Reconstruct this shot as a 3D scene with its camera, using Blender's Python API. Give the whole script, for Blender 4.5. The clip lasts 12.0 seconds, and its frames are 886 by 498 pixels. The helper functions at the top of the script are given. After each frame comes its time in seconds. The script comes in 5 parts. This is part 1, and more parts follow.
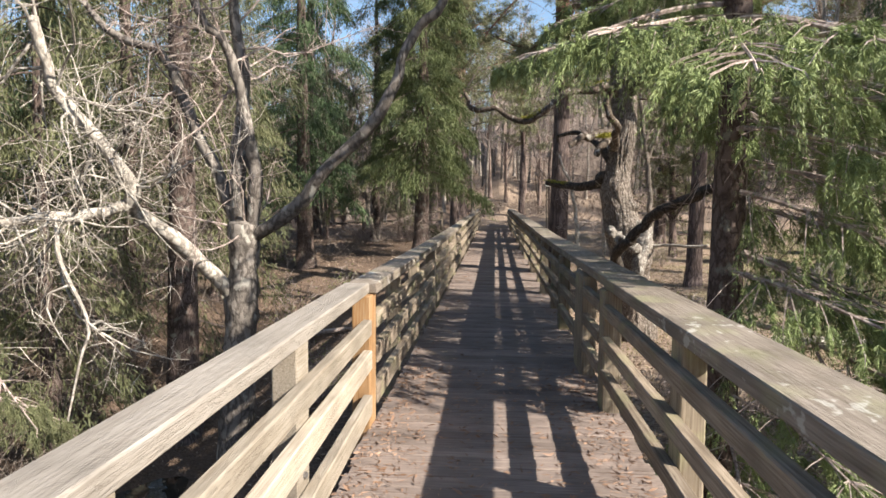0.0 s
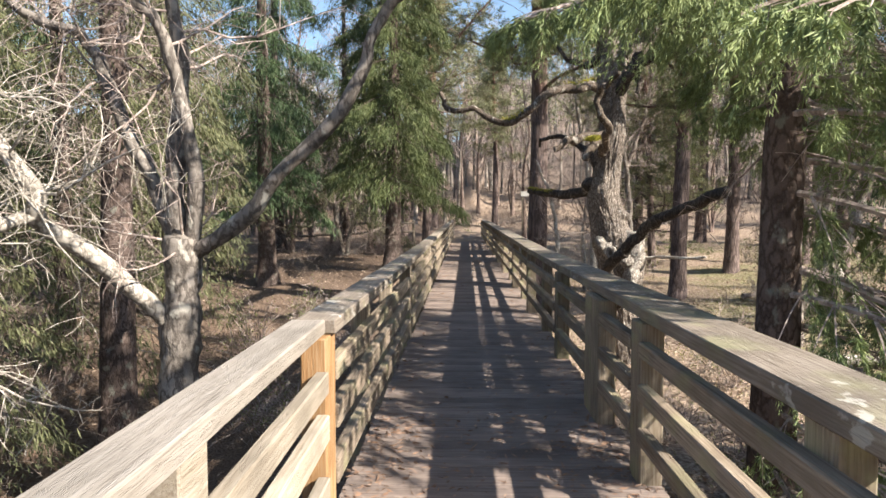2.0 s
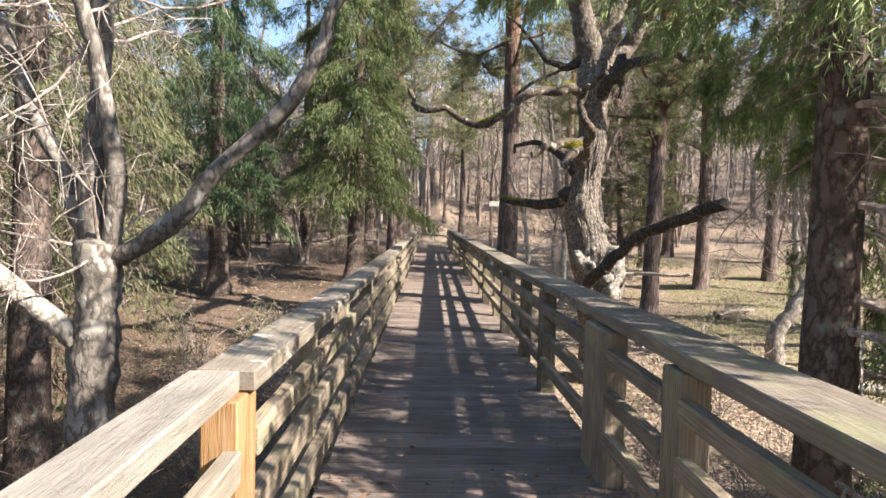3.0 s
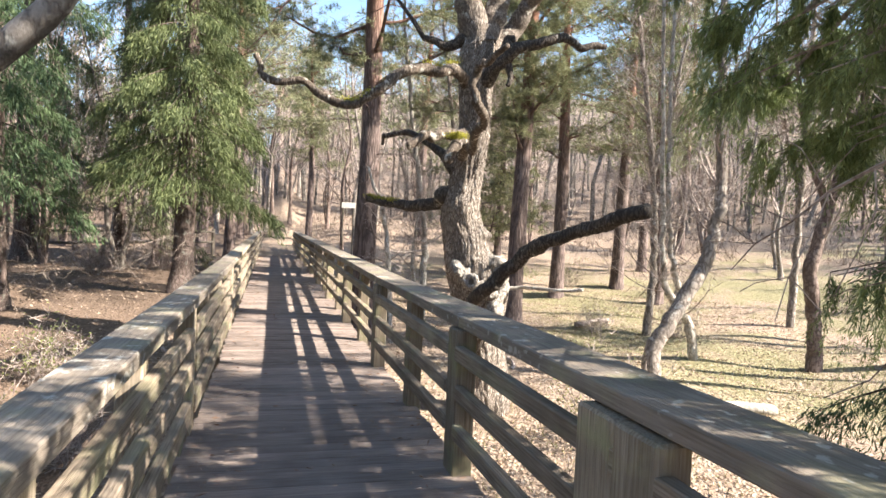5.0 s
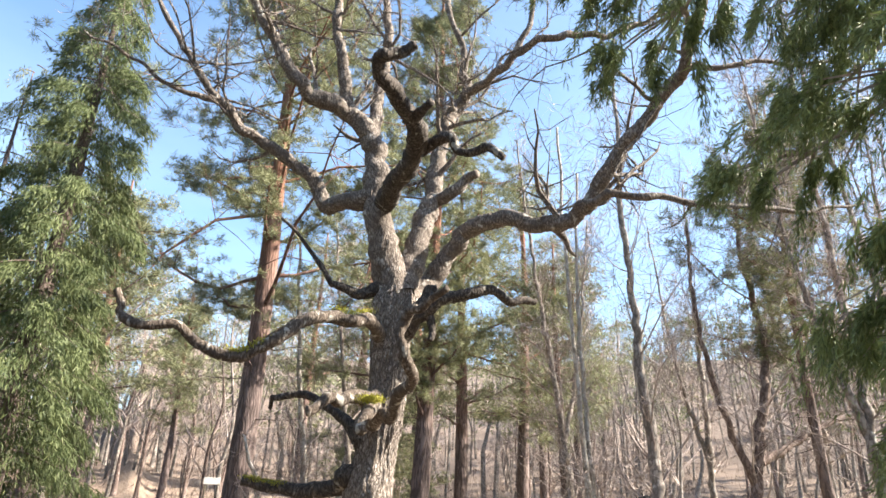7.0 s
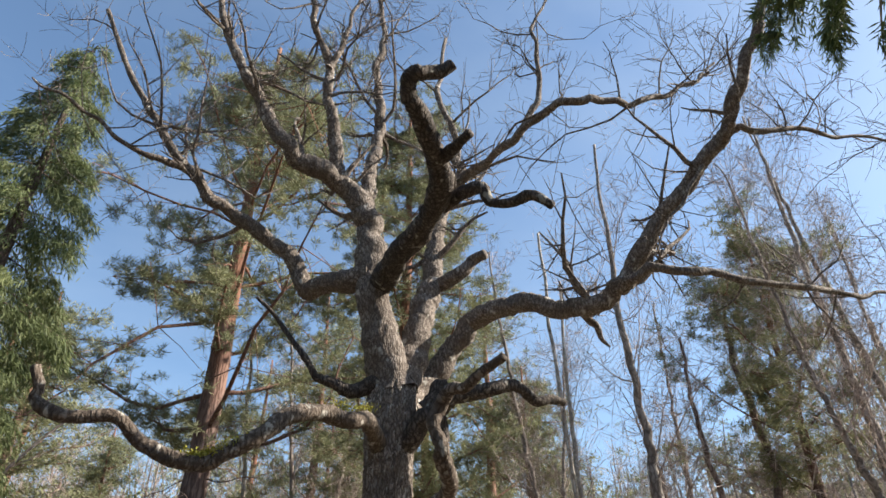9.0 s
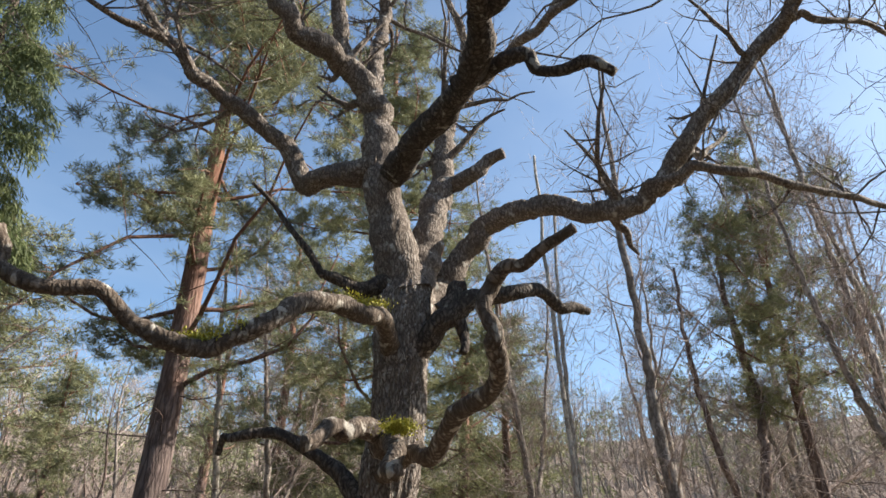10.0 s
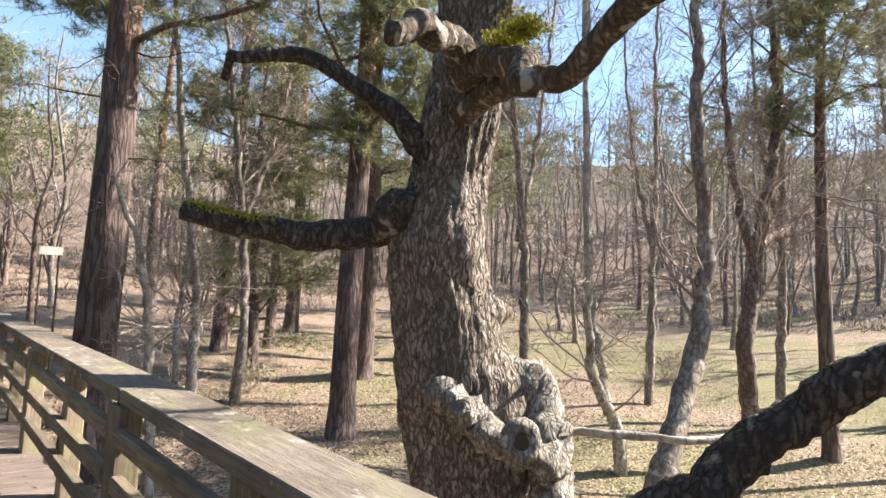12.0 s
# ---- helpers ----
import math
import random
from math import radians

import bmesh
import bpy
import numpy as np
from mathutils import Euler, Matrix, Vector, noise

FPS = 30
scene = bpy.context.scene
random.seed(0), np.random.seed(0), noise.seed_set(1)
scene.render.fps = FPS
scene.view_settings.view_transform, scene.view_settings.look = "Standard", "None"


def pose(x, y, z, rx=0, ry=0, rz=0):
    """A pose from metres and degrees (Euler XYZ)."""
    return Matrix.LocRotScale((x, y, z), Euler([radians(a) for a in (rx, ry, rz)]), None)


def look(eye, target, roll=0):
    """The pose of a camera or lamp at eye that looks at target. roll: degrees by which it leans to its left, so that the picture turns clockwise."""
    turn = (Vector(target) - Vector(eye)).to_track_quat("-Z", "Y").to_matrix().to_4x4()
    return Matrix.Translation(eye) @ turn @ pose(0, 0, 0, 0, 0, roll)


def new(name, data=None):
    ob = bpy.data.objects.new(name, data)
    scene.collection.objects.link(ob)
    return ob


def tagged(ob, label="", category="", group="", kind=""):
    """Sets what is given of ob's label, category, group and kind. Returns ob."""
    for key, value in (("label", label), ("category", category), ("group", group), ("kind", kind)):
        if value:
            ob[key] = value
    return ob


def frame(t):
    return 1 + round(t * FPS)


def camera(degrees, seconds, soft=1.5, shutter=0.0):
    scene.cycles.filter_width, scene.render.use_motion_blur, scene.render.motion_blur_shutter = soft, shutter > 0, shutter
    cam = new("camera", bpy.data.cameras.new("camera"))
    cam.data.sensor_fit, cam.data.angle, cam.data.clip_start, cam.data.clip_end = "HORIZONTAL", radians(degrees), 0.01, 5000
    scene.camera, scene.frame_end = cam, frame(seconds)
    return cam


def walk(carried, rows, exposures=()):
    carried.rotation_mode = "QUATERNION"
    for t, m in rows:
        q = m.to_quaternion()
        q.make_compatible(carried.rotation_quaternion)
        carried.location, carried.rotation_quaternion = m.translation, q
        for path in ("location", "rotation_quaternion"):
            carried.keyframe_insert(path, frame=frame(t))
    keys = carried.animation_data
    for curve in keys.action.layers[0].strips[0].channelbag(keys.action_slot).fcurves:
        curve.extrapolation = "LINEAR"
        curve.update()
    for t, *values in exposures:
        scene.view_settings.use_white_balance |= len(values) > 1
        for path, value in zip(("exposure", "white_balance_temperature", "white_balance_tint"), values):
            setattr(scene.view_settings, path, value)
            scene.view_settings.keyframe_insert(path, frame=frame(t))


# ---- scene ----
# ---------------------------------------------------------------- camera
cam = camera(69.8, 12.0, soft=1.6)
PATH = [
    (0, (0.019, -0.006, 1.547), (-0.141, 1.982, 1.408), 0.4),
    (0.5, (-0.03, 0.214, 1.524), (-0.133, 2.203, 1.346), -0.2),
    (1, (-0.012, 0.506, 1.537), (-0.151, 2.492, 1.346), -1.2),
    (1.5, (-0.083, 0.82, 1.53), (-0.254, 2.806, 1.373), -0.6),
    (2, (-0.144, 1.194, 1.516), (-0.213, 3.19, 1.414), 0.0),
    (2.5, (-0.171, 1.68, 1.51), (-0.18, 3.679, 1.442), 0.7),
    (4.5, (-0.309, 3.648, 1.502), (0.052, 5.613, 1.417), 2.5),
    (5, (-0.306, 4.158, 1.512), (0.216, 6.088, 1.468), 2.6),
    (5.5, (-0.329, 4.597, 1.587), (0.348, 6.477, 1.662), 2.6),
    (6, (-0.285, 5.057, 1.644), (0.48, 6.88, 1.946), 2.0),
    (6.5, (-0.262, 5.486, 1.708), (0.52, 7.247, 2.241), 2.2),
    (7, (-0.21, 5.937, 1.767), (0.571, 7.611, 2.534), 1.8),
    (7.5, (-0.206, 6.372, 1.795), (0.558, 7.96, 2.741), 1.4),
    (9.5, (-0.228, 8.217, 1.787), (0.665, 9.589, 2.935), -1.1),
    (10, (-0.222, 8.758, 1.741), (0.758, 10.19, 2.734), -0.2),
    (10.5, (-0.15, 9.231, 1.698), (0.901, 10.721, 2.52), 0.2),
    (11, (-0.133, 9.696, 1.621), (0.992, 11.229, 2.241), 1.2),
    (11.5, (-0.093, 10.169, 1.597), (1.131, 11.701, 1.99), 1.8),
    (12, (-0.028, 10.694, 1.561), (1.241, 12.23, 1.736), 2.4),
]
EXPOSURE = [(0, 1.4), (2.5, 1.74), (4.5, 2.2), (5.5, 2.38), (6.5, 2.4), (7.5, 2.16), (9.3, 1.45), (10.5, 1.55), (12, 1.96)]
walk(cam, [(t, look(eye, target, roll)) for t, eye, target, roll in PATH], EXPOSURE)

# ---------------------------------------------------------------- sky and sun
SUN_ELEV, SUN_AZ = 36.0, 117.0  # azimuth clockwise from +y
world = bpy.data.worlds.new("sky")
scene.world = world
world.use_nodes = True
wn, wl = world.node_tree.nodes, world.node_tree.links
wn.clear()
w_out = wn.new("ShaderNodeOutputWorld")
w_bg = wn.new("ShaderNodeBackground")
w_sky = wn.new("ShaderNodeTexSky")
w_sky.sky_type = "NISHITA"
w_sky.sun_disc = False
w_sky.sun_elevation = radians(SUN_ELEV)
w_sky.sun_rotation = radians(SUN_AZ)
w_sky.altitude = 600
w_sky.dust_density = 1.4
w_sky.ozone_density = 0.6
w_bg.inputs["Strength"].default_value = 0.085
# thin high cloud over the blue
w_tc = wn.new("ShaderNodeTexCoord")
w_map = wn.new("ShaderNodeMapping")
w_map.inputs["Scale"].default_value = (1.0, 1.6, 3.0)
w_noise = wn.new("ShaderNodeTexNoise")
w_noise.inputs["Scale"].default_value = 2.2
w_noise.inputs["Detail"].default_value = 6
w_ramp = wn.new("ShaderNodeValToRGB")
w_ramp.color_ramp.elements[0].position, w_ramp.color_ramp.elements[0].color = 0.36, (0.0, 0.0, 0.0, 1)
w_ramp.color_ramp.elements[1].position, w_ramp.color_ramp.elements[1].color = 0.70, (0.13, 0.13, 0.13, 1)
w_mix = wn.new("ShaderNodeMix")
w_mix.data_type = "RGBA"
w_mix.inputs["B"].default_value = (4.6, 4.7, 4.8, 1)
wl.new(w_tc.outputs["Generated"], w_map.inputs[0])
wl.new(w_map.outputs[0], w_noise.inputs["Vector"])
wl.new(w_noise.outputs["Fac"], w_ramp.inputs[0])
wl.new(w_ramp.outputs[0], w_mix.inputs["Factor"])
wl.new(w_sky.outputs[0], w_mix.inputs["A"])
w_tint = wn.new("ShaderNodeMix")
w_tint.data_type, w_tint.blend_type = "RGBA", "MULTIPLY"
w_tint.inputs["Factor"].default_value = 1.0
w_tint.inputs["B"].default_value = (0.90, 1.0, 1.03, 1)
wl.new(w_mix.outputs["Result"], w_tint.inputs["A"])
wl.new(w_tint.outputs["Result"], w_bg.inputs[0])
wl.new(w_bg.outputs[0], w_out.inputs[0])
sun = new("sun", bpy.data.lights.new("sun", "SUN"))
sun.data.energy = 5.0
sun.data.angle = radians(0.55)
sun.data.color = (1.0, 0.895, 0.77)
az, el = radians(SUN_AZ), radians(SUN_ELEV)
to_sun = Vector((math.sin(az) * math.cos(el), math.cos(az) * math.cos(el), math.sin(el)))
sun.matrix_world = look(to_sun * 50, (0, 0, 0))


# ---------------------------------------------------------------- materials
def ramp(nt, fac, stops):
    n = nt.nodes.new("ShaderNodeValToRGB")
    while len(n.color_ramp.elements) < len(stops):
        n.color_ramp.elements.new(0.5)
    for e, (p, c) in zip(n.color_ramp.elements, stops):
        e.position, e.color = p, (*c, 1)
    nt.links.new(fac, n.inputs[0])
    return n.outputs[0]


def tex(nt, coord, scale=(1, 1, 1), size=1.0, detail=4.0, kind="noise", offset=None):
    m = nt.nodes.new("ShaderNodeMapping")
    m.inputs["Scale"].default_value = scale
    nt.links.new(coord, m.inputs["Vector"])
    if offset is not None:
        nt.links.new(offset, m.inputs["Location"])
    if kind == "noise":
        n = nt.nodes.new("ShaderNodeTexNoise")
        n.inputs["Detail"].default_value = detail
        out = n.outputs["Fac"]
    else:
        n = nt.nodes.new("ShaderNodeTexVoronoi")
        n.feature = kind
        out = n.outputs["Distance"]
    n.inputs["Scale"].default_value = size
    nt.links.new(m.outputs[0], n.inputs["Vector"])
    return out


def mix(nt, fac, a, b, blend="MIX"):
    n = nt.nodes.new("ShaderNodeMix")
    n.data_type, n.blend_type = "RGBA", blend
    for value, socket in ((fac, n.inputs["Factor"]), (a, n.inputs["A"]), (b, n.inputs["B"])):
        if isinstance(value, bpy.types.NodeSocket):
            nt.links.new(value, socket)
        elif isinstance(value, tuple):
            socket.default_value = (*value, 1)
        else:
            socket.default_value = value
    return n.outputs["Result"]


def math_node(nt, op, a, b=0.0, clamp=False):
    n = nt.nodes.new("ShaderNodeMath")
    n.operation, n.use_clamp = op, clamp
    for value, socket in zip((a, b), n.inputs):
        if isinstance(value, bpy.types.NodeSocket):
            nt.links.new(value, socket)
        else:
            socket.default_value = value
    return n.outputs[0]


def material(name, rough=0.85):
    m = bpy.data.materials.new(name)
    m.use_nodes = True
    nt = m.node_tree
    bsdf = nt.nodes["Principled BSDF"]
    bsdf.inputs["Roughness"].default_value = rough
    bsdf.inputs["Specular IOR Level"].default_value = 0.25
    coord = nt.nodes.new("ShaderNodeTexCoord").outputs["Object"]
    return m, nt, bsdf, coord


def bump(nt, bsdf, height, distance, strength=1.0):
    b = nt.nodes.new("ShaderNodeBump")
    b.inputs["Distance"].default_value = distance
    b.inputs["Strength"].default_value = strength
    nt.links.new(height, b.inputs["Height"])
    nt.links.new(b.outputs[0], bsdf.inputs["Normal"])


def wood(name, dark, mid, pale, along="y", green=0.0, rough=0.8, lichen=0.0):
    """Weathered timber with grain along one axis, knots, stains and a random tone for each piece."""
    m, nt, bsdf, coord = material(name, rough)
    info = nt.nodes.new("ShaderNodeObjectInfo")
    shift = nt.nodes.new("ShaderNodeCombineXYZ")
    r = math_node(nt, "MULTIPLY", info.outputs["Random"], 37.0)
    for k in range(3):
        nt.links.new(r, shift.inputs[k])
    s = {"x": (2, 60, 60), "y": (60, 2, 60), "z": (60, 60, 2)}[along]
    grain = tex(nt, coord, s, 1.6, 6, offset=shift.outputs[0])
    stain = tex(nt, coord, (1, 1, 1), 2.6, 4, offset=shift.outputs[0])
    fine = tex(nt, coord, tuple(v * 3 for v in s), 2.0, 3, offset=shift.outputs[0])
    col = ramp(nt, grain, [(0.22, dark), (0.46, mid), (0.8, pale)])
    col = mix(nt, ramp(nt, stain, [(0.42, (0, 0, 0)), (0.72, (0.75, 0.75, 0.75))]), col, tuple(v * 0.55 for v in mid))
    if green:
        spots = tex(nt, coord, (1, 0.6, 1), 5.0, 5, offset=shift.outputs[0])
        col = mix(nt, ramp(nt, spots, [(0.52, (0, 0, 0)), (0.7, (green, green, green))]), col, (0.30, 0.32, 0.16))
    if lichen:
        dots = tex(nt, coord, (1, 0.7, 1), 16.0, 6, offset=shift.outputs[0])
        where = tex(nt, coord, (1, 1, 1), 1.4, 2, offset=shift.outputs[0])
        f = math_node(nt, "MULTIPLY", dots, math_node(nt, "ADD", where, 0.5))
        col = mix(nt, ramp(nt, f, [(0.63, (0, 0, 0)), (0.69, (lichen, lichen, lichen))]), col, (0.50, 0.50, 0.46))
    tone = math_node(nt, "ADD", math_node(nt, "MULTIPLY", info.outputs["Random"], 0.4), 0.8)
    rgb = nt.nodes.new("ShaderNodeCombineColor")
    for k in range(3):
        nt.links.new(tone, rgb.inputs[k])
    col = mix(nt, 1.0, col, rgb.outputs[0], "MULTIPLY")
    nt.links.new(col, bsdf.inputs["Base Color"])
    crack = ramp(nt, fine, [(0.34, (0, 0, 0)), (0.5, (1, 1, 1))])
    bump(nt, bsdf, mix(nt, 0.5, crack, grain), 0.003)
    return m


def bark(name, dark, mid, pale, size=9.0, stretch=0.25, depth=0.02, patches=None, amount=0.0, upper=None, soft_cells=0.45, plates=0.0):
    """Furrowed bark; patches: a lichen or stain colour; upper: (colour, z0, z1) of the papery bark higher up."""
    m, nt, bsdf, coord = material(name, 0.92)
    n1 = tex(nt, coord, (1, 1, stretch), size, 5)
    v = math_node(nt, "ABSOLUTE", math_node(nt, "SUBTRACT", tex(nt, coord, (1, 1, stretch), size * 0.8, 3), 0.5))
    n2 = tex(nt, coord, (1, 1, 1), size * 0.18, 3)
    n3 = tex(nt, coord, (1, 1, stretch * 1.6), size * 5, 3)
    furrow = ramp(nt, v, [(0.0, (0, 0, 0)), (0.10, (1, 1, 1))])
    if plates:
        warp = nt.nodes.new("ShaderNodeTexNoise")
        warp.inputs["Scale"].default_value = 9.0
        nt.links.new(coord, warp.inputs["Vector"])
        shifted = nt.nodes.new("ShaderNodeVectorMath")
        shifted.operation = "MULTIPLY_ADD"
        nt.links.new(warp.outputs["Color"], shifted.inputs[0])
        shifted.inputs[1].default_value = (0.10, 0.10, 0.10)
        nt.links.new(coord, shifted.inputs[2])
        cell = tex(nt, shifted.outputs[0], (1, 1, 0.24), plates, kind="DISTANCE_TO_EDGE")
        furrow = mix(nt, 0.72, furrow, ramp(nt, cell, [(0.02, (0, 0, 0)), (0.24, (1, 1, 1))]))
    h = mix(nt, soft_cells, furrow, n1)
    h = mix(nt, 0.3, h, n3)
    col = ramp(nt, h, [(0.22, dark), (0.5, mid), (0.78, pale)])
    col = mix(nt, ramp(nt, n2, [(0.4, (0, 0, 0)), (0.65, (0.6, 0.6, 0.6))]), col, tuple(0.6 * a for a in mid))
    if upper:
        sep = nt.nodes.new("ShaderNodeSeparateXYZ")
        nt.links.new(coord, sep.inputs[0])
        zz = math_node(nt, "ADD", sep.outputs["Z"], math_node(nt, "MULTIPLY", n2, 3.0))
        f = math_node(nt, "DIVIDE", math_node(nt, "SUBTRACT", zz, upper[1] + 1.5), upper[2] - upper[1], True)
        col = mix(nt, f, col, mix(nt, h, tuple(0.5 * a for a in upper[0]), upper[0]))
    if patches:
        n4 = tex(nt, coord, (1, 1, 0.7), size * 0.5, 6)
        col = mix(nt, ramp(nt, n4, [(0.62 - amount * 0.3, (0, 0, 0)), (0.68 - amount * 0.3, (0.8, 0.8, 0.8))]), col, patches)
    nt.links.new(col, bsdf.inputs["Base Color"])
    bump(nt, bsdf, h, depth)
    return m


def foliage(name, dark, pale, through_light=0.35):
    m = bpy.data.materials.new(name)
    m.use_nodes = True
    nt = m.node_tree
    nt.nodes.clear()
    out = nt.nodes.new("ShaderNodeOutputMaterial")
    geo = nt.nodes.new("ShaderNodeNewGeometry")
    coord = nt.nodes.new("ShaderNodeTexCoord").outputs["Object"]
    n = math_node(nt, "ADD", math_node(nt, "MULTIPLY", tex(nt, coord, (1, 1, 1), 1.3, 3), 0.45), math_node(nt, "MULTIPLY", tex(nt, coord, (1, 1, 1), 6.0, 2), 0.45))
    f = math_node(nt, "ADD", math_node(nt, "MULTIPLY", geo.outputs["Random Per Island"], 0.35), n)
    col = ramp(nt, f, [(0.25, dark), (0.85, pale)])
    d = nt.nodes.new("ShaderNodeBsdfPrincipled")
    d.inputs["Roughness"].default_value = 0.6
    d.inputs["Specular IOR Level"].default_value = 0.3
    t = nt.nodes.new("ShaderNodeBsdfTranslucent")
    mx = nt.nodes.new("ShaderNodeMixShader")
    mx.inputs[0].default_value = through_light
    nt.links.new(col, d.inputs["Base Color"])
    nt.links.new(col, t.inputs["Color"])
    nt.links.new(d.outputs[0], mx.inputs[1])
    nt.links.new(t.outputs[0], mx.inputs[2])
    nt.links.new(mx.outputs[0], out.inputs[0])
    return m


def plain(name, colour, rough=0.7, vary=0.25, size=6.0, metal=0.0):
    m, nt, bsdf, coord = material(name, rough)
    n = tex(nt, coord, (1, 1, 1), size, 5)
    col = ramp(nt, n, [(0.3, tuple(c * (1 - vary) for c in colour)), (0.7, tuple(min(1, c * (1 + vary)) for c in colour))])
    nt.links.new(col, bsdf.inputs["Base Color"])
    bsdf.inputs["Metallic"].default_value = metal
    bump(nt, bsdf, n, 0.004)
    return m


M_CAP = wood("weathered_cap", (0.11, 0.09, 0.072), (0.205, 0.175, 0.145), (0.31, 0.275, 0.24), "y", 0.30, lichen=0.5)
M_CAP_NEW = wood("pale_cap", (0.20, 0.175, 0.15), (0.31, 0.28, 0.245), (0.40, 0.37, 0.335), "y", 0.0)
M_RAIL = wood("weathered_rail", (0.094, 0.073, 0.053), (0.218, 0.177, 0.136), (0.378, 0.325, 0.266), "y", 0.35)
M_RAIL_NEW = wood("pale_rail", (0.22, 0.175, 0.125), (0.35, 0.305, 0.245), (0.46, 0.42, 0.36), "y", 0.0)
M_POST = wood("weathered_post", (0.1, 0.078, 0.053), (0.224, 0.186, 0.139), (0.378, 0.33, 0.266), "z", 0.5)
M_POST_NEW = wood("orange_post", (0.24, 0.11, 0.04), (0.41, 0.235, 0.105), (0.52, 0.40, 0.27), "z", 0.0)
M_PLANK = wood("deck_plank", (0.11, 0.085, 0.075), (0.21, 0.17, 0.15), (0.31, 0.26, 0.23), "x", 0.0, 0.85)
M_BEAM = wood("dark_beam", (0.05, 0.04, 0.03), (0.10, 0.08, 0.06), (0.16, 0.13, 0.10), "y", 0.2)
M_FENCE = wood("fence_wood", (0.05, 0.04, 0.035), (0.10, 0.085, 0.07), (0.18, 0.155, 0.13), "x", 0.2)
M_STEEL = plain("bolt_steel", (0.35, 0.35, 0.36), 0.4, 0.2, 40, 0.9)
M_OAK = bark("oak_limb_bark", (0.02, 0.016, 0.014), (0.15, 0.124, 0.104), (0.36, 0.325, 0.285), 20, 0.6, 0.02, (0.44, 0.43, 0.39), -0.03, soft_cells=0.5, plates=32)
M_OAKTRUNK = bark("oak_trunk_bark", (0.035, 0.027, 0.022), (0.20, 0.168, 0.142), (0.43, 0.385, 0.34), 40, 0.27, 0.03, (0.46, 0.455, 0.42), -0.02, soft_cells=0.34, plates=30)
M_BURL = bark("lichened_burl_bark", (0.05, 0.042, 0.035), (0.24, 0.215, 0.19), (0.46, 0.44, 0.40), 34, 0.6, 0.025, (0.50, 0.50, 0.455), 0.16, soft_cells=0.45, plates=30)
M_DEADWOOD = bark("dead_wood", (0.025, 0.019, 0.015), (0.105, 0.082, 0.064), (0.27, 0.23, 0.19), 19, 0.7, 0.022, (0.42, 0.40, 0.35), 0.08, soft_cells=0.5, plates=26)
M_DARKLIMB = bark("dark_limb_bark", (0.016, 0.013, 0.011), (0.062, 0.052, 0.044), (0.165, 0.14, 0.118), 19, 0.7, 0.022, (0.30, 0.29, 0.25), 0.0, soft_cells=0.45, plates=26)
M_MOSS = foliage("moss", (0.13, 0.12, 0.012), (0.42, 0.40, 0.05), 0.1)
M_PINEBARK = bark("pine_bark", (0.045, 0.036, 0.034), (0.12, 0.09, 0.083), (0.235, 0.185, 0.168), 11, 0.2, 0.03, upper=((0.235, 0.12, 0.08), 5.0, 10.0))
M_SPRUCEBARK = bark("spruce_bark", (0.04, 0.028, 0.024), (0.10, 0.075, 0.065), (0.18, 0.14, 0.125), 20, 0.5, 0.012, (0.20, 0.20, 0.17), 0.05)
M_GREYBARK = bark("grey_bark", (0.07, 0.058, 0.05), (0.20, 0.172, 0.15), (0.37, 0.335, 0.30), 14, 0.5, 0.01, (0.47, 0.46, 0.42), -0.05)
M_STEMBARK = bark("mottled_grey_bark", (0.05, 0.043, 0.038), (0.15, 0.133, 0.118), (0.28, 0.255, 0.23), 12, 0.5, 0.012, (0.38, 0.37, 0.33), -0.02)
M_PALEBARK = bark("pale_branch_bark", (0.16, 0.14, 0.12), (0.36, 0.33, 0.29), (0.56, 0.53, 0.48), 14, 0.6, 0.01, (0.10, 0.09, 0.075), 0.05)
M_BROWNBARK = bark("brown_bark", (0.05, 0.035, 0.03), (0.15, 0.11, 0.095), (0.28, 0.225, 0.20), 14, 0.5, 0.01)
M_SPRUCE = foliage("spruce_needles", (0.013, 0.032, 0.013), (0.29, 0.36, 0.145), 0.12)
# needles of shaded trees: the shade is put into the colour
M_SPRUCE_SHADED = foliage("shaded_spruce_needles", (0.03, 0.06, 0.03), (0.11, 0.16, 0.075), 0.3)
# olive needles of the sunlit tree: the sunlight is put into the colour
M_SPRUCE_LIT = foliage("sunlit_olive_needles", (0.025, 0.05, 0.022), (0.17, 0.20, 0.085), 0.35)
M_SPRUCE_GREY = foliage("grey_green_needles", (0.035, 0.045, 0.022), (0.185, 0.195, 0.10), 0.22)
M_PINE = foliage("pine_needles", (0.045, 0.058, 0.032), (0.27, 0.28, 0.15), 0.3)
M_SHRUB = foliage("shrub_leaves", (0.08, 0.10, 0.03), (0.24, 0.27, 0.10), 0.35)
M_DRYTWIG = bark("dry_twigs", (0.14, 0.108, 0.095), (0.33, 0.272, 0.245), (0.48, 0.42, 0.385), 14, 0.6, 0.005)
M_DEADTWIG = bark("dead_spruce_twigs", (0.09, 0.07, 0.058), (0.205, 0.17, 0.145), (0.33, 0.285, 0.25), 14, 0.6, 0.005)
M_LITTER = foliage("dry_leaves", (0.15, 0.10, 0.07), (0.44, 0.35, 0.27), 0.2)
M_NEEDLES = foliage("fallen_needles", (0.13, 0.075, 0.05), (0.33, 0.22, 0.155), 0.1)
M_GRASS = foliage("dry_grass", (0.10, 0.105, 0.04), (0.25, 0.24, 0.105), 0.3)
M_SIGN = plain("sign_board", (0.5, 0.5, 0.48), 0.5, 0.08)


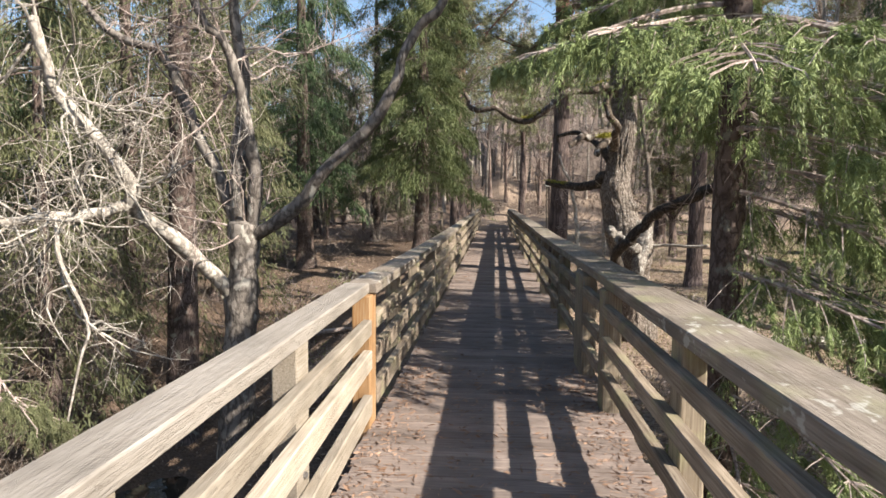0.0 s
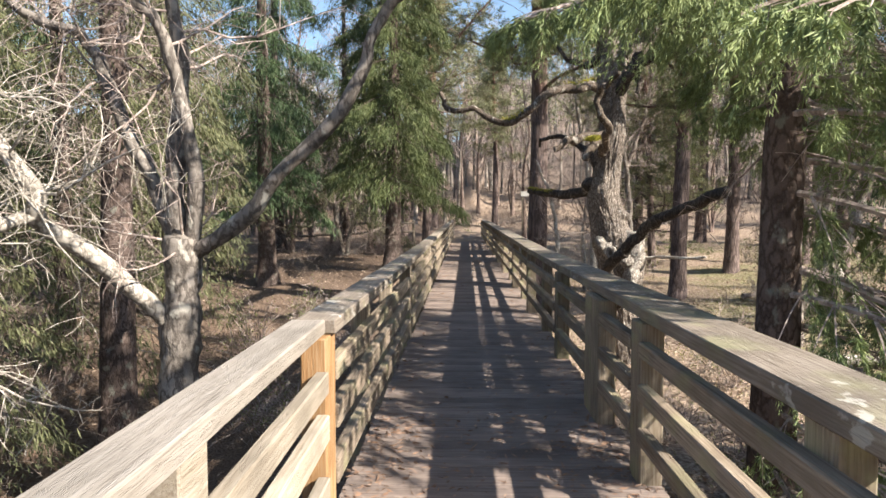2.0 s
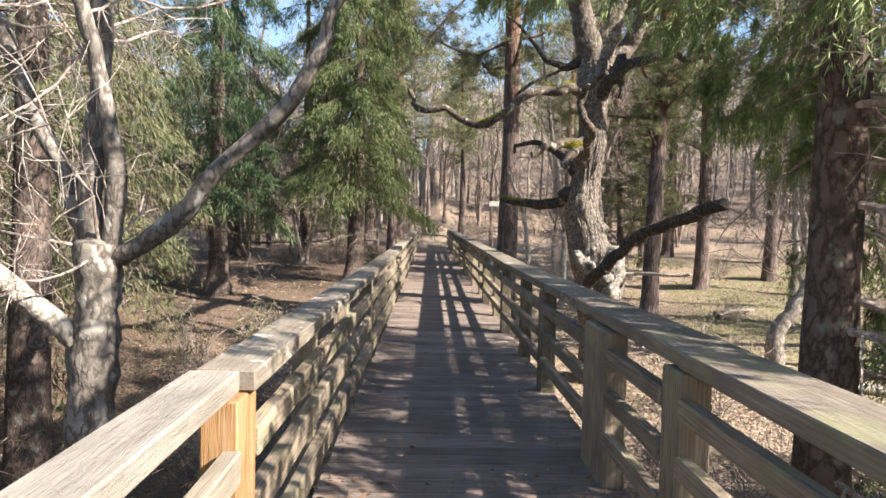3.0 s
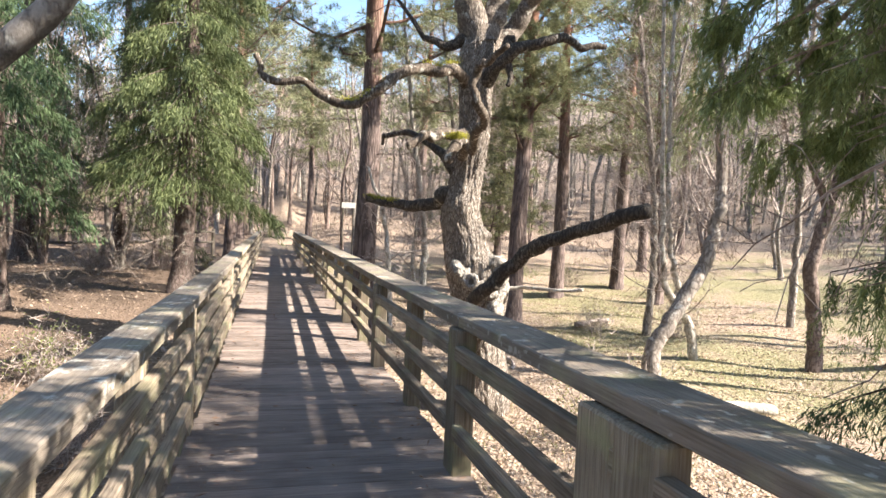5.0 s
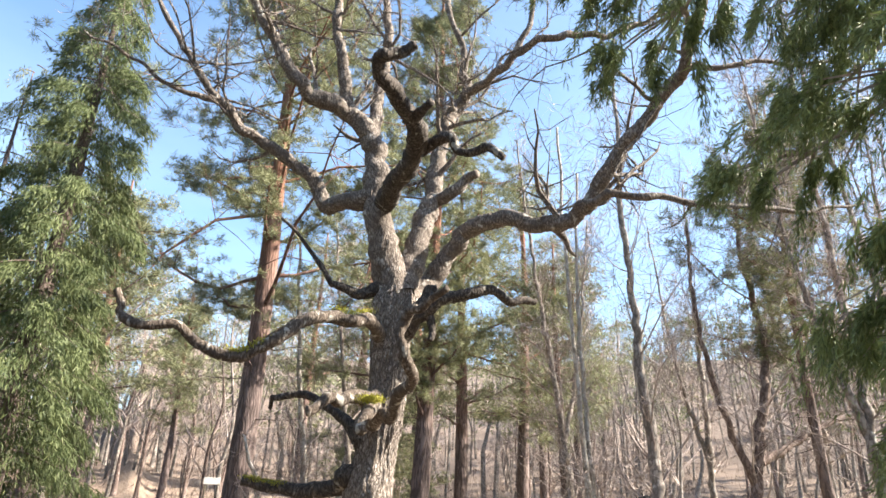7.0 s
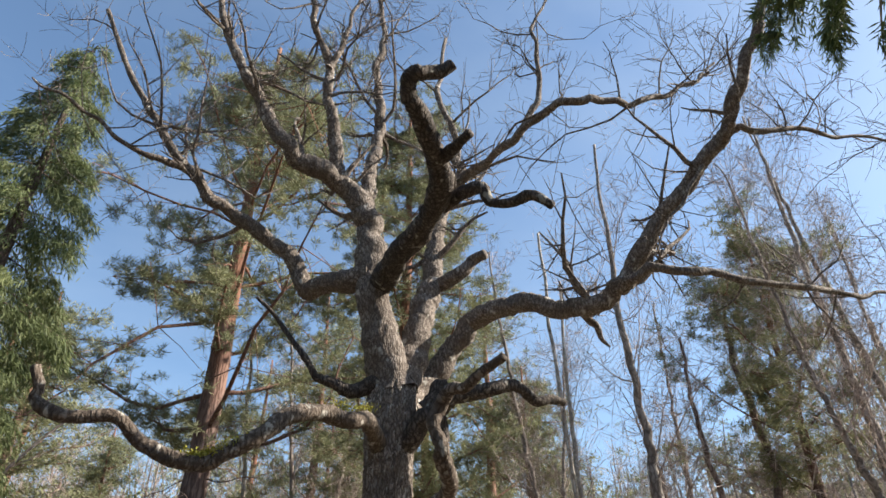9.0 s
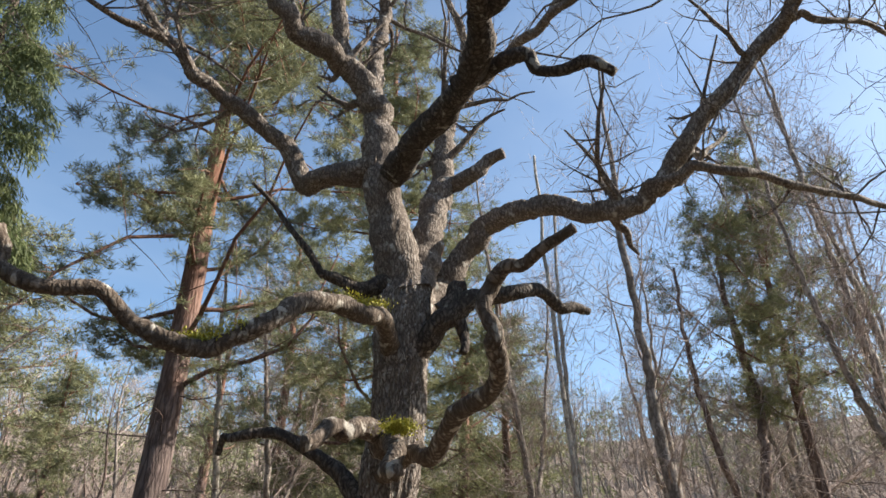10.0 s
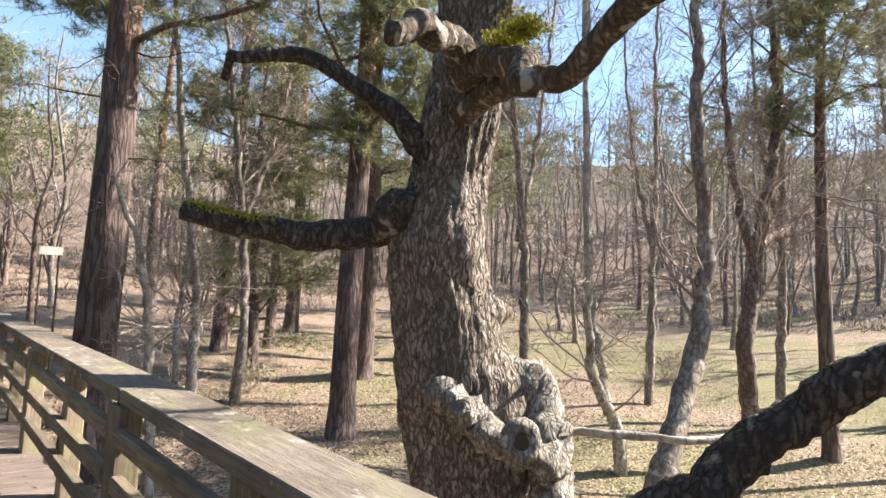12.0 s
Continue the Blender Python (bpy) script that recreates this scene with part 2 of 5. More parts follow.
def ground_material():
    m, nt, bsdf, coord = material("forest_floor", 0.95)
    big = tex(nt, coord, (1, 1, 1), 0.16, 5)
    mid = tex(nt, coord, (1, 1, 1), 1.1, 6)
    fine = tex(nt, coord, (1, 1, 1), 14, 6)
    leaf = tex(nt, coord, (1, 1, 1), 22, kind="F1")
    litter = ramp(nt, fine, [(0.3, (0.105, 0.072, 0.052)), (0.5, (0.245, 0.185, 0.14)), (0.7, (0.38, 0.315, 0.255))])
    grass = ramp(nt, fine, [(0.3, (0.085, 0.088, 0.04)), (0.55, (0.185, 0.18, 0.088)), (0.75, (0.30, 0.28, 0.165))])
    f = math_node(nt, "ADD", math_node(nt, "MULTIPLY", big, 0.6), math_node(nt, "MULTIPLY", mid, 0.4))
    sep = nt.nodes.new("ShaderNodeSeparateXYZ")
    nt.links.new(coord, sep.inputs[0])
    meadow = math_node(nt, "MULTIPLY", math_node(nt, "SUBTRACT", sep.outputs["X"], 1.0), 0.1, True)
    far = math_node(nt, "MULTIPLY", math_node(nt, "SUBTRACT", 40.0, sep.outputs["Y"]), 0.07, True)
    meadow = math_node(nt, "MULTIPLY", meadow, far)
    f = math_node(nt, "ADD", f, math_node(nt, "MULTIPLY", math_node(nt, "SUBTRACT", meadow, 0.5), 0.22))
    col = mix(nt, ramp(nt, f, [(0.49, (0, 0, 0)), (0.64, (0.75, 0.75, 0.75))]), litter, grass)
    # darker brown floor, fading in with height on the hillsides
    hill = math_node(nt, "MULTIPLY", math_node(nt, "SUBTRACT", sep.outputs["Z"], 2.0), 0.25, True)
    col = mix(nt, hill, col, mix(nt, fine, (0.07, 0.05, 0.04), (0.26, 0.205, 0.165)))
    # floor grows darker towards the bottom of the gully
    low_floor = math_node(nt, "MULTIPLY", math_node(nt, "SUBTRACT", -1.5, sep.outputs["Z"]), 1.2, True)
    col = mix(nt, low_floor, col, mix(nt, fine, (0.03, 0.02, 0.014), (0.10, 0.07, 0.05)))
    # left bank: brown earth, darkened further with the shade that lies on it
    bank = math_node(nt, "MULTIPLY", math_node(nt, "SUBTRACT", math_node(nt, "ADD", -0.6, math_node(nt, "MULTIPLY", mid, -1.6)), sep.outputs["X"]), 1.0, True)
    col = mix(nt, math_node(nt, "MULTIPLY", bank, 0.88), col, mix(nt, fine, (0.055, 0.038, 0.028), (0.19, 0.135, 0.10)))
    nt.links.new(col, bsdf.inputs["Base Color"])
    bump(nt, bsdf, mix(nt, 0.5, fine, leaf), 0.05)
    return m


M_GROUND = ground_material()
M_WATER, w_nt, w_bsdf, w_coord = material("stream_water", 0.06)
w_bsdf.inputs["Base Color"].default_value = (0.02, 0.022, 0.018, 1)
w_bsdf.inputs["Specular IOR Level"].default_value = 0.5
bump(w_nt, w_bsdf, tex(w_nt, w_coord, (1, 1, 1), 5, 3), 0.01)


# ---------------------------------------------------------------- mesh tools
class Buf:
    """Collects quads and links them as one mesh object."""

    def __init__(self):
        self.v, self.f, self.n = [], [], 0

    def add(self, verts, quads):
        self.v.append(np.asarray(verts, float).reshape(-1, 3))
        self.f.append(np.asarray(quads, np.int64).reshape(-1, 4) + self.n)
        self.n += len(self.v[-1])

    def mesh(self, name, mat, smooth=False):
        me = bpy.data.meshes.new(name)
        v, f = np.concatenate(self.v), np.concatenate(self.f)
        me.vertices.add(len(v))
        me.vertices.foreach_set("co", v.astype(np.float32).ravel())
        me.loops.add(len(f) * 4)
        me.loops.foreach_set("vertex_index", f.astype(np.int32).ravel())
        me.polygons.add(len(f))
        me.polygons.foreach_set("loop_start", np.arange(0, len(f) * 4, 4, dtype=np.int32))
        me.polygons.foreach_set("use_smooth", np.full(len(f), smooth))
        me.update(calc_edges=True)
        me.materials.append(mat)
        return me


def part(name, me, parent=None, label=""):
    ob = new(name, me)
    if parent is not None:
        ob.parent = parent
    return tagged(ob, label=label, kind="stuff" if name in ("branchwork", "deadwood", "moss", "needles", "foliage") else "")


def thing(name, at, label, category, group="", kind=""):
    ob = new(name)
    ob.empty_display_size = 0.2
    ob.location = at
    return tagged(ob, label, category, group, kind)


def unit(a):
    return a / (np.linalg.norm(a, axis=-1, keepdims=True) + 1e-9)


def spline(pts, n):
    """Catmull-Rom through rows of any width, n samples."""
    p = np.asarray(pts, float)
    p = np.vstack([2 * p[0] - p[1], p, 2 * p[-1] - p[-2]])
    u = np.linspace(0, len(p) - 3 - 1e-6, n)
    i = u.astype(int)
    t = (u - i)[:, None]
    a, b, c, d = p[i], p[i + 1], p[i + 2], p[i + 3]
    return 0.5 * (2 * b + (c - a) * t + (2 * a - 5 * b + 4 * c - d) * t**2 + (3 * b - a - 3 * c + d) * t**3)


def tube(buf, pts, radii, sides=6, rough=0.0, rng=None, close=True):
    """A tapering round limb along pts; rough: relief of its surface as a share of the radius."""
    p, r = np.asarray(pts, float), np.asarray(radii, float)
    t = unit(np.gradient(p, axis=0))
    ref = np.array([1.0, 0, 0]) if abs(t[0][0]) < 0.8 else np.array([0, 1.0, 0])
    us = []
    u = unit(np.cross(t[0], ref))
    for k in range(len(p)):
        u = unit(u - t[k] * (u @ t[k]))
        us.append(u)
    us = np.array(us)
    ws = np.cross(t, us)
    a = np.linspace(0, 2 * np.pi, sides, endpoint=False)
    rr = np.repeat(r[:, None], sides, 1)
    if rough and rng is not None:
        low = rng.normal(0, 1, rr.shape)
        low = (low + np.roll(low, 1, 1) + np.roll(low, 1, 0)) / 1.7
        rr = rr * (1 + rough * low)
    ring = p[:, None] + rr[..., None] * (np.cos(a)[None, :, None] * us[:, None] + np.sin(a)[None, :, None] * ws[:, None])
    n = len(p)
    i = np.arange(n - 1)[:, None] * sides
    j = np.arange(sides)[None]
    k = (j + 1) % sides
    q = np.stack([i + j, i + k, i + sides + k, i + sides + j], -1).reshape(-1, 4)
    v = ring.reshape(-1, 3)
    if close and sides >= 4:
        v = np.vstack([v, p[-1] + t[-1] * r[-1] * 0.3, p[0] - t[0] * r[0] * 0.3])
        for base, tip in (((n - 1) * sides, n * sides), (0, n * sides + 1)):
            for s in range(0, sides - 1, 2):
                q = np.vstack([q, [base + s, base + s + 1, base + (s + 2) % sides, tip]])
    buf.add(v, q)


def blades(buf, base, way, length, width, rng):
    """Thin pointed leaves or needles: one diamond each."""
    base, way = np.asarray(base, float), unit(np.asarray(way, float))
    n = len(base)
    side = unit(np.cross(way, rng.normal(0, 1, (n, 3))))
    length = np.broadcast_to(length, n)[:, None]
    width = np.broadcast_to(width, n)[:, None]
    mid = base + way * length * 0.45
    v = np.stack([base, mid + side * width / 2, base + way * length, mid - side * width / 2], 1)
    buf.add(v.reshape(-1, 3), np.arange(n * 4).reshape(-1, 4))


def box_mesh(name, x0, x1, y0, y1, z0, z1, mat, bevel=0.006, warp=0.0, seed=0, cuts=1):
    """A sawn timber with rounded arrises, slightly uneven."""
    bm = bmesh.new()
    bmesh.ops.create_cube(bm, size=1)
    for v in bm.verts:
        v.co = Vector(((x0 + x1) / 2 + v.co.x * (x1 - x0), (y0 + y1) / 2 + v.co.y * (y1 - y0), (z0 + z1) / 2 + v.co.z * (z1 - z0)))
    bmesh.ops.bevel(bm, geom=bm.edges[:], offset=bevel, segments=1, affect="EDGES")
    if warp:
        for v in bm.verts:
            v.co += warp * noise.noise_vector(v.co * 1.7 + Vector((seed, 0, 0)))
    me = bpy.data.meshes.new(name)
    bm.to_mesh(me)
    bm.free()
    me.materials.append(mat)
    return me


# ---------------------------------------------------------------- ground
def smooth(a, b, x):
    t = np.clip((x - a) / (b - a), 0, 1)
    return t * t * (3 - 2 * t)


def deck_z(y):
    return 0.011 * max(0.0, y - 11.0)


def ground_z(x, y):
    """Height of the forest floor: a ravine under the near part of the bridge, a flat meadow, hillsides further out."""
    x, y = np.asarray(x, float), np.asarray(y, float)
    left = np.interp(y, [-30, -8, -2, 4, 9, 13, 20, 30, 40, 60], [3, 0.2, -1.6, -2.4, -1.9, -0.9, -0.15, 0.15, 0.3, 1.6])
    left = left + 0.035 * np.maximum(0, -x - 8) - 0.5 * smooth(-3, -6, x) * smooth(16, 8, y)
    right = np.interp(y, [-30, -8, -2, 4, 9, 13, 22, 60], [3, 0.2, -1.4, -1.9, -1.5, -1.3, -1.25, -1.25])
    r = np.hypot(x - 3, y - 12)
    d = np.clip(r - 8, 0, 110)
    rise = 0.035 * d + 0.0022 * d**2
    side = smooth(-1.5, 2.0, x)
    g = left * (1 - side) + right * side + rise * np.clip(0.25 + side + 0.25 * smooth(32, 62, r), 0, 1)
    bend = -4.6 + 0.25 * (y - 8)
    stream = np.exp(-(((x - bend) / 1.2) ** 2)) * smooth(16, 11, y)
    g = g - 0.5 * stream
    path = smooth(4.5, 1.0, np.abs(x - 0.1)) * smooth(33, 39, y) * smooth(58, 44, y)
    g = g * (1 - path) + path * (0.28 + 0.02 * (y - 38))
    bumps = 0.10 * np.sin(x * 0.9 + 1.3 * np.sin(y * 0.5)) * np.cos(y * 0.8) + 0.05 * np.sin(x * 2.3 + y * 1.7)
    return g + bumps * (1 - path)


N = 260
u = np.linspace(-1, 1, N)
axis = np.sinh(u * 5.2) / np.sinh(5.2) * 700
gx, gy = np.meshgrid(axis + 2, axis + 12, indexing="ij")
gv = np.stack([gx, gy, ground_z(gx, gy)], -1).reshape(-1, 3)
gi = (np.arange(N - 1)[:, None] * N + np.arange(N - 1)[None]).ravel()
buf = Buf()
buf.add(gv, np.stack([gi, gi + N, gi + N + 1, gi + 1], -1))
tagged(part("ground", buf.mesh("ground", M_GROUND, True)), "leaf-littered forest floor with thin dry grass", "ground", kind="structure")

buf = Buf()
sy = np.linspace(-8, 13, 22)
for a, b in zip(sy[:-1], sy[1:]):
    ca, cb = -4.6 + 0.25 * (a - 8), -4.6 + 0.25 * (b - 8)
    buf.add([(ca - 1.3, a, -2.62), (ca + 1.3, a, -2.62), (cb + 1.3, b, -2.62), (cb - 1.3, b, -2.62)], [(0, 1, 2, 3)])
tagged(part("water", buf.mesh("water", M_WATER)), "dark shallow stream in a leaf-filled gully", "stream", kind="structure")


def gz(x, y):
    return float(ground_z(x, y))


# ---------------------------------------------------------------- footbridge
Y0, Y1 = -3.2, 41.0
bridge = thing("footbridge", (0, 0, 0), "long weathered timber footbridge with heavy post-and-rail sides", "footbridge")
RAILS = {1: ((0.73, 0.82), (0.485, 0.575), (0.24, 0.33)), -1: ((0.66, 0.77), (0.41, 0.54), (0.11, 0.25))}


def side_x(side, y):
    """Inner face of the posts on that side."""
    if side > 0:
        return 0.89
    return -0.87 + (0.02 * (4.4 - y) if y < 4.4 else 0.0)


def timber(name, x0, x1, y0, y1, z0, z1, mat, seed, label=""):
    """A timber that follows the bridge: straight from y0 to y1, raised with the deck."""
    me = box_mesh(name, x0, x1, -(y1 - y0) / 2, (y1 - y0) / 2, z0, z1, mat, 0.007, 0.006, seed)
    ob = part(name, me, bridge, label)
    yc = (y0 + y1) / 2
    slope = math.atan2(deck_z(y1) - deck_z(y0), y1 - y0)
    ob.matrix_basis = pose(0, yc, (deck_z(y0) + deck_z(y1)) / 2, math.degrees(slope), 0, 0)
    return ob


rng = np.random.default_rng(5)
for side in (-1, 1):
    start = 4.35 if side < 0 else 4.85
    ys = [start + (1.57 if side < 0 else (1.6 if k >= 0 else 1.8)) * k for k in range(-5, 24)]
    ys = [v for v in ys if v < Y1]
    mains = [k for k in range(len(ys)) if (k - 5) % (3 if side < 0 else 2) == 0]
    for k, y in enumerate(ys):
        xi = side_x(side, y)
        z = deck_z(y)
        if side > 0 and k == 6:
            for m, yb in enumerate((5.925, 6.185)):
                bd = part("post", box_mesh("post", 0.822, 0.955, -0.128, 0.128, -0.35, 0.915, M_POST, 0.012, 0.006, 71 + m), bridge, "wide green-stained double post")
                bd.location = (0, yb, z)
            continue
        near = side < 0 and k <= 5
        mat = M_POST_NEW if (side < 0 and k == 5) else (M_RAIL_NEW if near else M_POST)
        wide = 0.105 if k in mains else 0.085
        xa, xb = (xi - side * 0.05, xi + side * 0.08) if k in mains else (xi, xi + side * 0.12)
        label = "newer orange-brown post" if (side < 0 and k == 5) else ("bolted pale post" if near else "")
        po = part("post", box_mesh("post", min(xa, xb), max(xa, xb), -wide, wide, -0.35, 0.92, mat, 0.008, 0.006, k + 50 * side), bridge, label)
        po.location = (0, y, z)
        if k not in mains:
            for hz in (0.52, 0.30):
                buf = Buf()
                tube(buf, [(xi - side * 0.012, 0, hz), (xi + side * 0.004, 0, hz)], [0.017, 0.017], 8)
                bo = part("bolt", buf.mesh("bolt", M_STEEL), po)
    # caps, in lengths that butt over the main posts
    ends = [Y0] + [ys[k] for k in mains if Y0 < ys[k] < Y1 - 1] + [Y1]
    for k, (a, b) in enumerate(zip(ends[:-1], ends[1:])):
        new_cap = side < 0 and b < 4.6
        if side > 0:
            x0, x1 = 0.865, 1.18
        else:
            x0, x1 = (-1.0, -0.83) if new_cap else (-1.0, -0.79)
        cap = timber("cap_rail", x0, x1, a + 0.003, b - 0.003, 0.925, 1.0, M_CAP_NEW if new_cap else M_CAP, 7 * k + side,
                     "pale sun-bleached cap rail" if new_cap else "")
        if new_cap:
            cap.matrix_basis = pose(0.065 if a < -1 else 0.032, (a + b) / 2, 0, 0, 0, 1.15)
        for z0, z1 in RAILS[side]:
            xi = side_x(side, (a + b) / 2)
            xa, xb = xi, xi - side * 0.065
            rail = timber("rail", min(xa, xb), max(xa, xb), a + 0.10, b - 0.10, z0, z1,
                          M_RAIL_NEW if new_cap else M_RAIL, 11 * k + int(z0 * 100) * side, "pale newer rail" if new_cap else "")
            if new_cap:
                rail.matrix_basis = pose(0.0, (a + b) / 2, 0, 0, 0, 1.15) @ pose(rng.normal(0, 0.004), 0, rng.normal(0, 0.006))
    # main beams under the deck
    for k, (a, b) in enumerate(zip(ends[:-1], ends[1:])):
        xa = side * 0.72
        timber("beam", xa - 0.09, xa + 0.09, a, b, -0.33, -0.052, M_BEAM, k)
        buf = Buf()
        gb = gz(xa, a)
        tube(buf, [(0, 0, gb - 0.4), (0, 0, deck_z(a) - 0.30)], [0.13, 0.12], 9)
        pile = part("pile", buf.mesh("pile", M_BEAM), bridge)
        pile.location = (xa, a + 0.3, 0)
# deck planks, across
plank_meshes = [box_mesh("plank", -0.83, 0.97, -0.0705, 0.0705, -0.05, 0.0, M_PLANK, 0.006, 0.004, k) for k in range(6)]
y = Y0
k = 0
while y < Y1:
    pl = part("plank", plank_meshes[rng.integers(6)], bridge)
    pl.matrix_basis = pose(rng.normal(0, 0.008), y, deck_z(y) + rng.normal(0, 0.0015), 0, rng.normal(0, 0.12), rng.normal(0, 0.15))
    y += 0.1475
    k += 1


# ---------------------------------------------------------------- trees: generators
def limb(name, pts, r0, r1, parent, mat, rng, sides=10, rough=0.10, n=None, label="", wiggle=0.0, power=1.0):
    p = np.asarray(pts, float)
    if n is None:
        n = max(6, int(np.linalg.norm(np.diff(p, axis=0), axis=1).sum() / 0.09))
    q = spline(p, n)
    t = np.linspace(0, 1, n)
    if wiggle:
        k = rng.normal(0, wiggle, (n // 3 + 3, 3))
        q = q + spline(k, n) * np.minimum(1, t * 4)[:, None]
    r = r0 + (r1 - r0) * t**power
    r = r * (1 + 0.10 * np.sin(t * 23 + rng.random() * 6) * rough / 0.1)
    buf = Buf()
    tube(buf, q, r, sides, rough, rng)
    return part(name, buf.mesh(name, mat, True), parent, label), q, r


def sprout(buf, start, way, length, r0, level, rng, up=0.25, kinks=0.22, kids=(5, 4, 3), spread=0.9, sides=(6, 4, 3, 3), flat=False):
    """A bare branch with its side branches, recursively."""
    last = level >= len(kids)
    if flat and last:
        d = unit(np.asarray(way, float) + [0, 0, up])
        s = unit(np.cross(d, rng.normal(0, 1, 3))) * max(0.006, r0)
        p = np.asarray(start, float)
        m = p + d * length * 0.5 + rng.normal(0, 0.05, 3) * length
        buf.add([p, m + s, p + d * length * 1.25, m - s], [(0, 1, 2, 3)])
        return
    n = max(3, int(3 + length)) if level else max(4, int(5 + length))
    pts = [np.asarray(start, float)]
    d = unit(np.asarray(way, float))
    for _ in range(n):
        d = unit(d + rng.normal(0, kinks, 3) * 0.6 + np.array([0, 0, up * 0.3]))
        pts.append(pts[-1] + d * length / n)
    pts = np.array(pts)
    rad = np.linspace(r0, max(0.0025, r0 * 0.25), len(pts))
    tube(buf, pts, rad, sides[min(level, 3)], close=False)
    if level < len(kids):
        for _ in range(kids[level]):
            t = 0.25 + 0.72 * rng.random()
            i = min(len(pts) - 2, int(t * (len(pts) - 1)))
            w = unit(pts[i + 1] - pts[i] + spread * rng.normal(0, 0.75, 3))
            sprout(buf, pts[i], w, length * (0.35 + 0.3 * rng.random()) * (1.15 - 0.5 * t), max(0.003, rad[i] * 0.55), level + 1, rng, up, kinks, kids, spread, sides, flat)


def bare_tree_meshes(seed, height, r0, stems=1, first=0.3, lean=0.05, kids=(5, 6), branches=13, mat=None, slim=0.55):
    """Trunk and leafless crown of a young broad-leaved tree, as two meshes."""
    rng = np.random.default_rng(seed)
    tb, cb = Buf(), Buf()
    for s in range(stems):
        top = np.array([rng.normal(0, lean) * height, rng.normal(0, lean) * height, height * (0.85 + 0.2 * rng.random())])
        if stems > 1:
            a = s * 2 * np.pi / stems + rng.random()
            top[:2] += np.array([np.cos(a), np.sin(a)]) * height * 0.12
        mid = [top * f + np.append(rng.normal(0, 0.02 * height, 2), 0) * (f > 0) for f in (0, 0.2, 0.4, 0.6, 0.8)] + [top]
        q = spline(mid, 22)
        t = np.linspace(0, 1, 22)
        rr = r0 * (1.0 - 0.9 * t) * (1 + 0.6 * np.exp(-t * 30)) + 0.008
        if stems > 1:
            rr *= 0.75
        q[0, 2] -= 0.3
        tube(tb, q, rr, 9, 0.05, rng)
        for _ in range(branches):
            f = first + (0.97 - first) * rng.random()
            i = int(f * 20)
            a = rng.random() * 6.283
            w = np.array([np.cos(a), np.sin(a), 0.55 + 0.5 * rng.random()])
            sprout(cb, q[i], w, height * (0.10 + 0.22 * (1 - f)) * (0.6 + 0.8 * rng.random()), max(0.008, rr[i] * slim), 0, rng, 0.3, 0.22, kids, 0.9, (4, 3, 3, 3), True)
    mat = mat or M_GREYBARK
    return tb.mesh("trunk", mat, True), cb.mesh("branchwork", M_DRYTWIG)


def bough_mesh(seed, length, fine, mat, droop=0.35, hang=0.55, mess=1.0):
    """A drooping spruce bough along +x: side twigs carry hanging strands of needles. fine: strands per metre."""
    rng = np.random.default_rng(seed)
    buf, n = Buf(), int(length * fine)
    n = n // 6 * 6
    s = np.repeat(0.12 + 0.88 * rng.random(n // 6) ** 0.8, 6) + rng.normal(0, 0.012, n)
    s = np.clip(s, 0.08, 1.02)
    x = s * length
    z = -droop * length * s**1.6 + 0.10 * length * np.clip(s - 0.7, 0, 1)
    w = (0.10 + 0.34 * (1 - s)) * length * np.repeat(rng.random(n // 6) ** 0.7 * np.where(rng.random(n // 6) < 0.5, -1, 1), 6) * (1 + rng.normal(0, 0.12, n))
    p0 = np.stack([x + np.abs(w) * 0.4, w, z - np.abs(w) * 0.25 + rng.normal(0, 0.02, n)], -1)
    d0 = unit(np.stack([0.5 + rng.normal(0, 0.3, n), np.sign(w) * 0.4 + rng.normal(0, 0.3, n), -0.5 + rng.normal(0, 0.25, n)], -1))
    ln = hang * np.repeat(0.3 + 0.9 * rng.random(n // 6) ** 1.5, 6) * (0.7 + 0.5 * rng.random(n)) * (1.1 - 0.5 * s)
    seg = 12 if fine > 40 else 5
    for k in range(seg):
        t = (k + 0.6 * rng.random(n)) / seg
        c = p0 + d0 * (ln * t * 0.55)[:, None] + np.array([0, 0, -1.0]) * (ln * t**1.4 * 0.8)[:, None]
        tang = unit(d0 * 0.55 + np.array([0, 0, -1.0]) * (1.1 * t**0.4)[:, None])
        size = (0.07 if fine > 40 else 0.13) * (1 - 0.45 * t)
        for _ in range(6 if fine > 40 else 3):
            wv = unit(tang + mess * 0.45 * rng.normal(0, 1, (n, 3)))
            blades(buf, c + rng.normal(0, 0.007, (n, 3)), wv, size * (0.7 + 0.6 * rng.random(n)), size * (0.115 if fine > 40 else 0.25), rng)
    fol = buf.mesh("needles", mat)
    sb = Buf()
    t = np.linspace(0, 1, 9)
    stem = np.stack([t * length, 0.03 * np.sin(t * 5), -droop * length * t**1.6 + 0.10 * length * np.clip(t - 0.7, 0, 1)], -1)
    tube(sb, stem, 0.022 * length / 2 * (1 - 0.85 * t) + 0.004, 5)
    for k in range(0, n, 6):
        i = min(8, int(s[k] * 8))
        tube(sb, [stem[i], (stem[i] + p0[k]) / 2 + [0, 0, 0.02], p0[k], p0[k] + d0[k] * ln[k] * 0.3 + [0, 0, -0.15 * ln[k]]], [0.008, 0.006, 0.004, 0.002], 3, close=False)
    return fol, sb.mesh("stem", M_DRYTWIG)


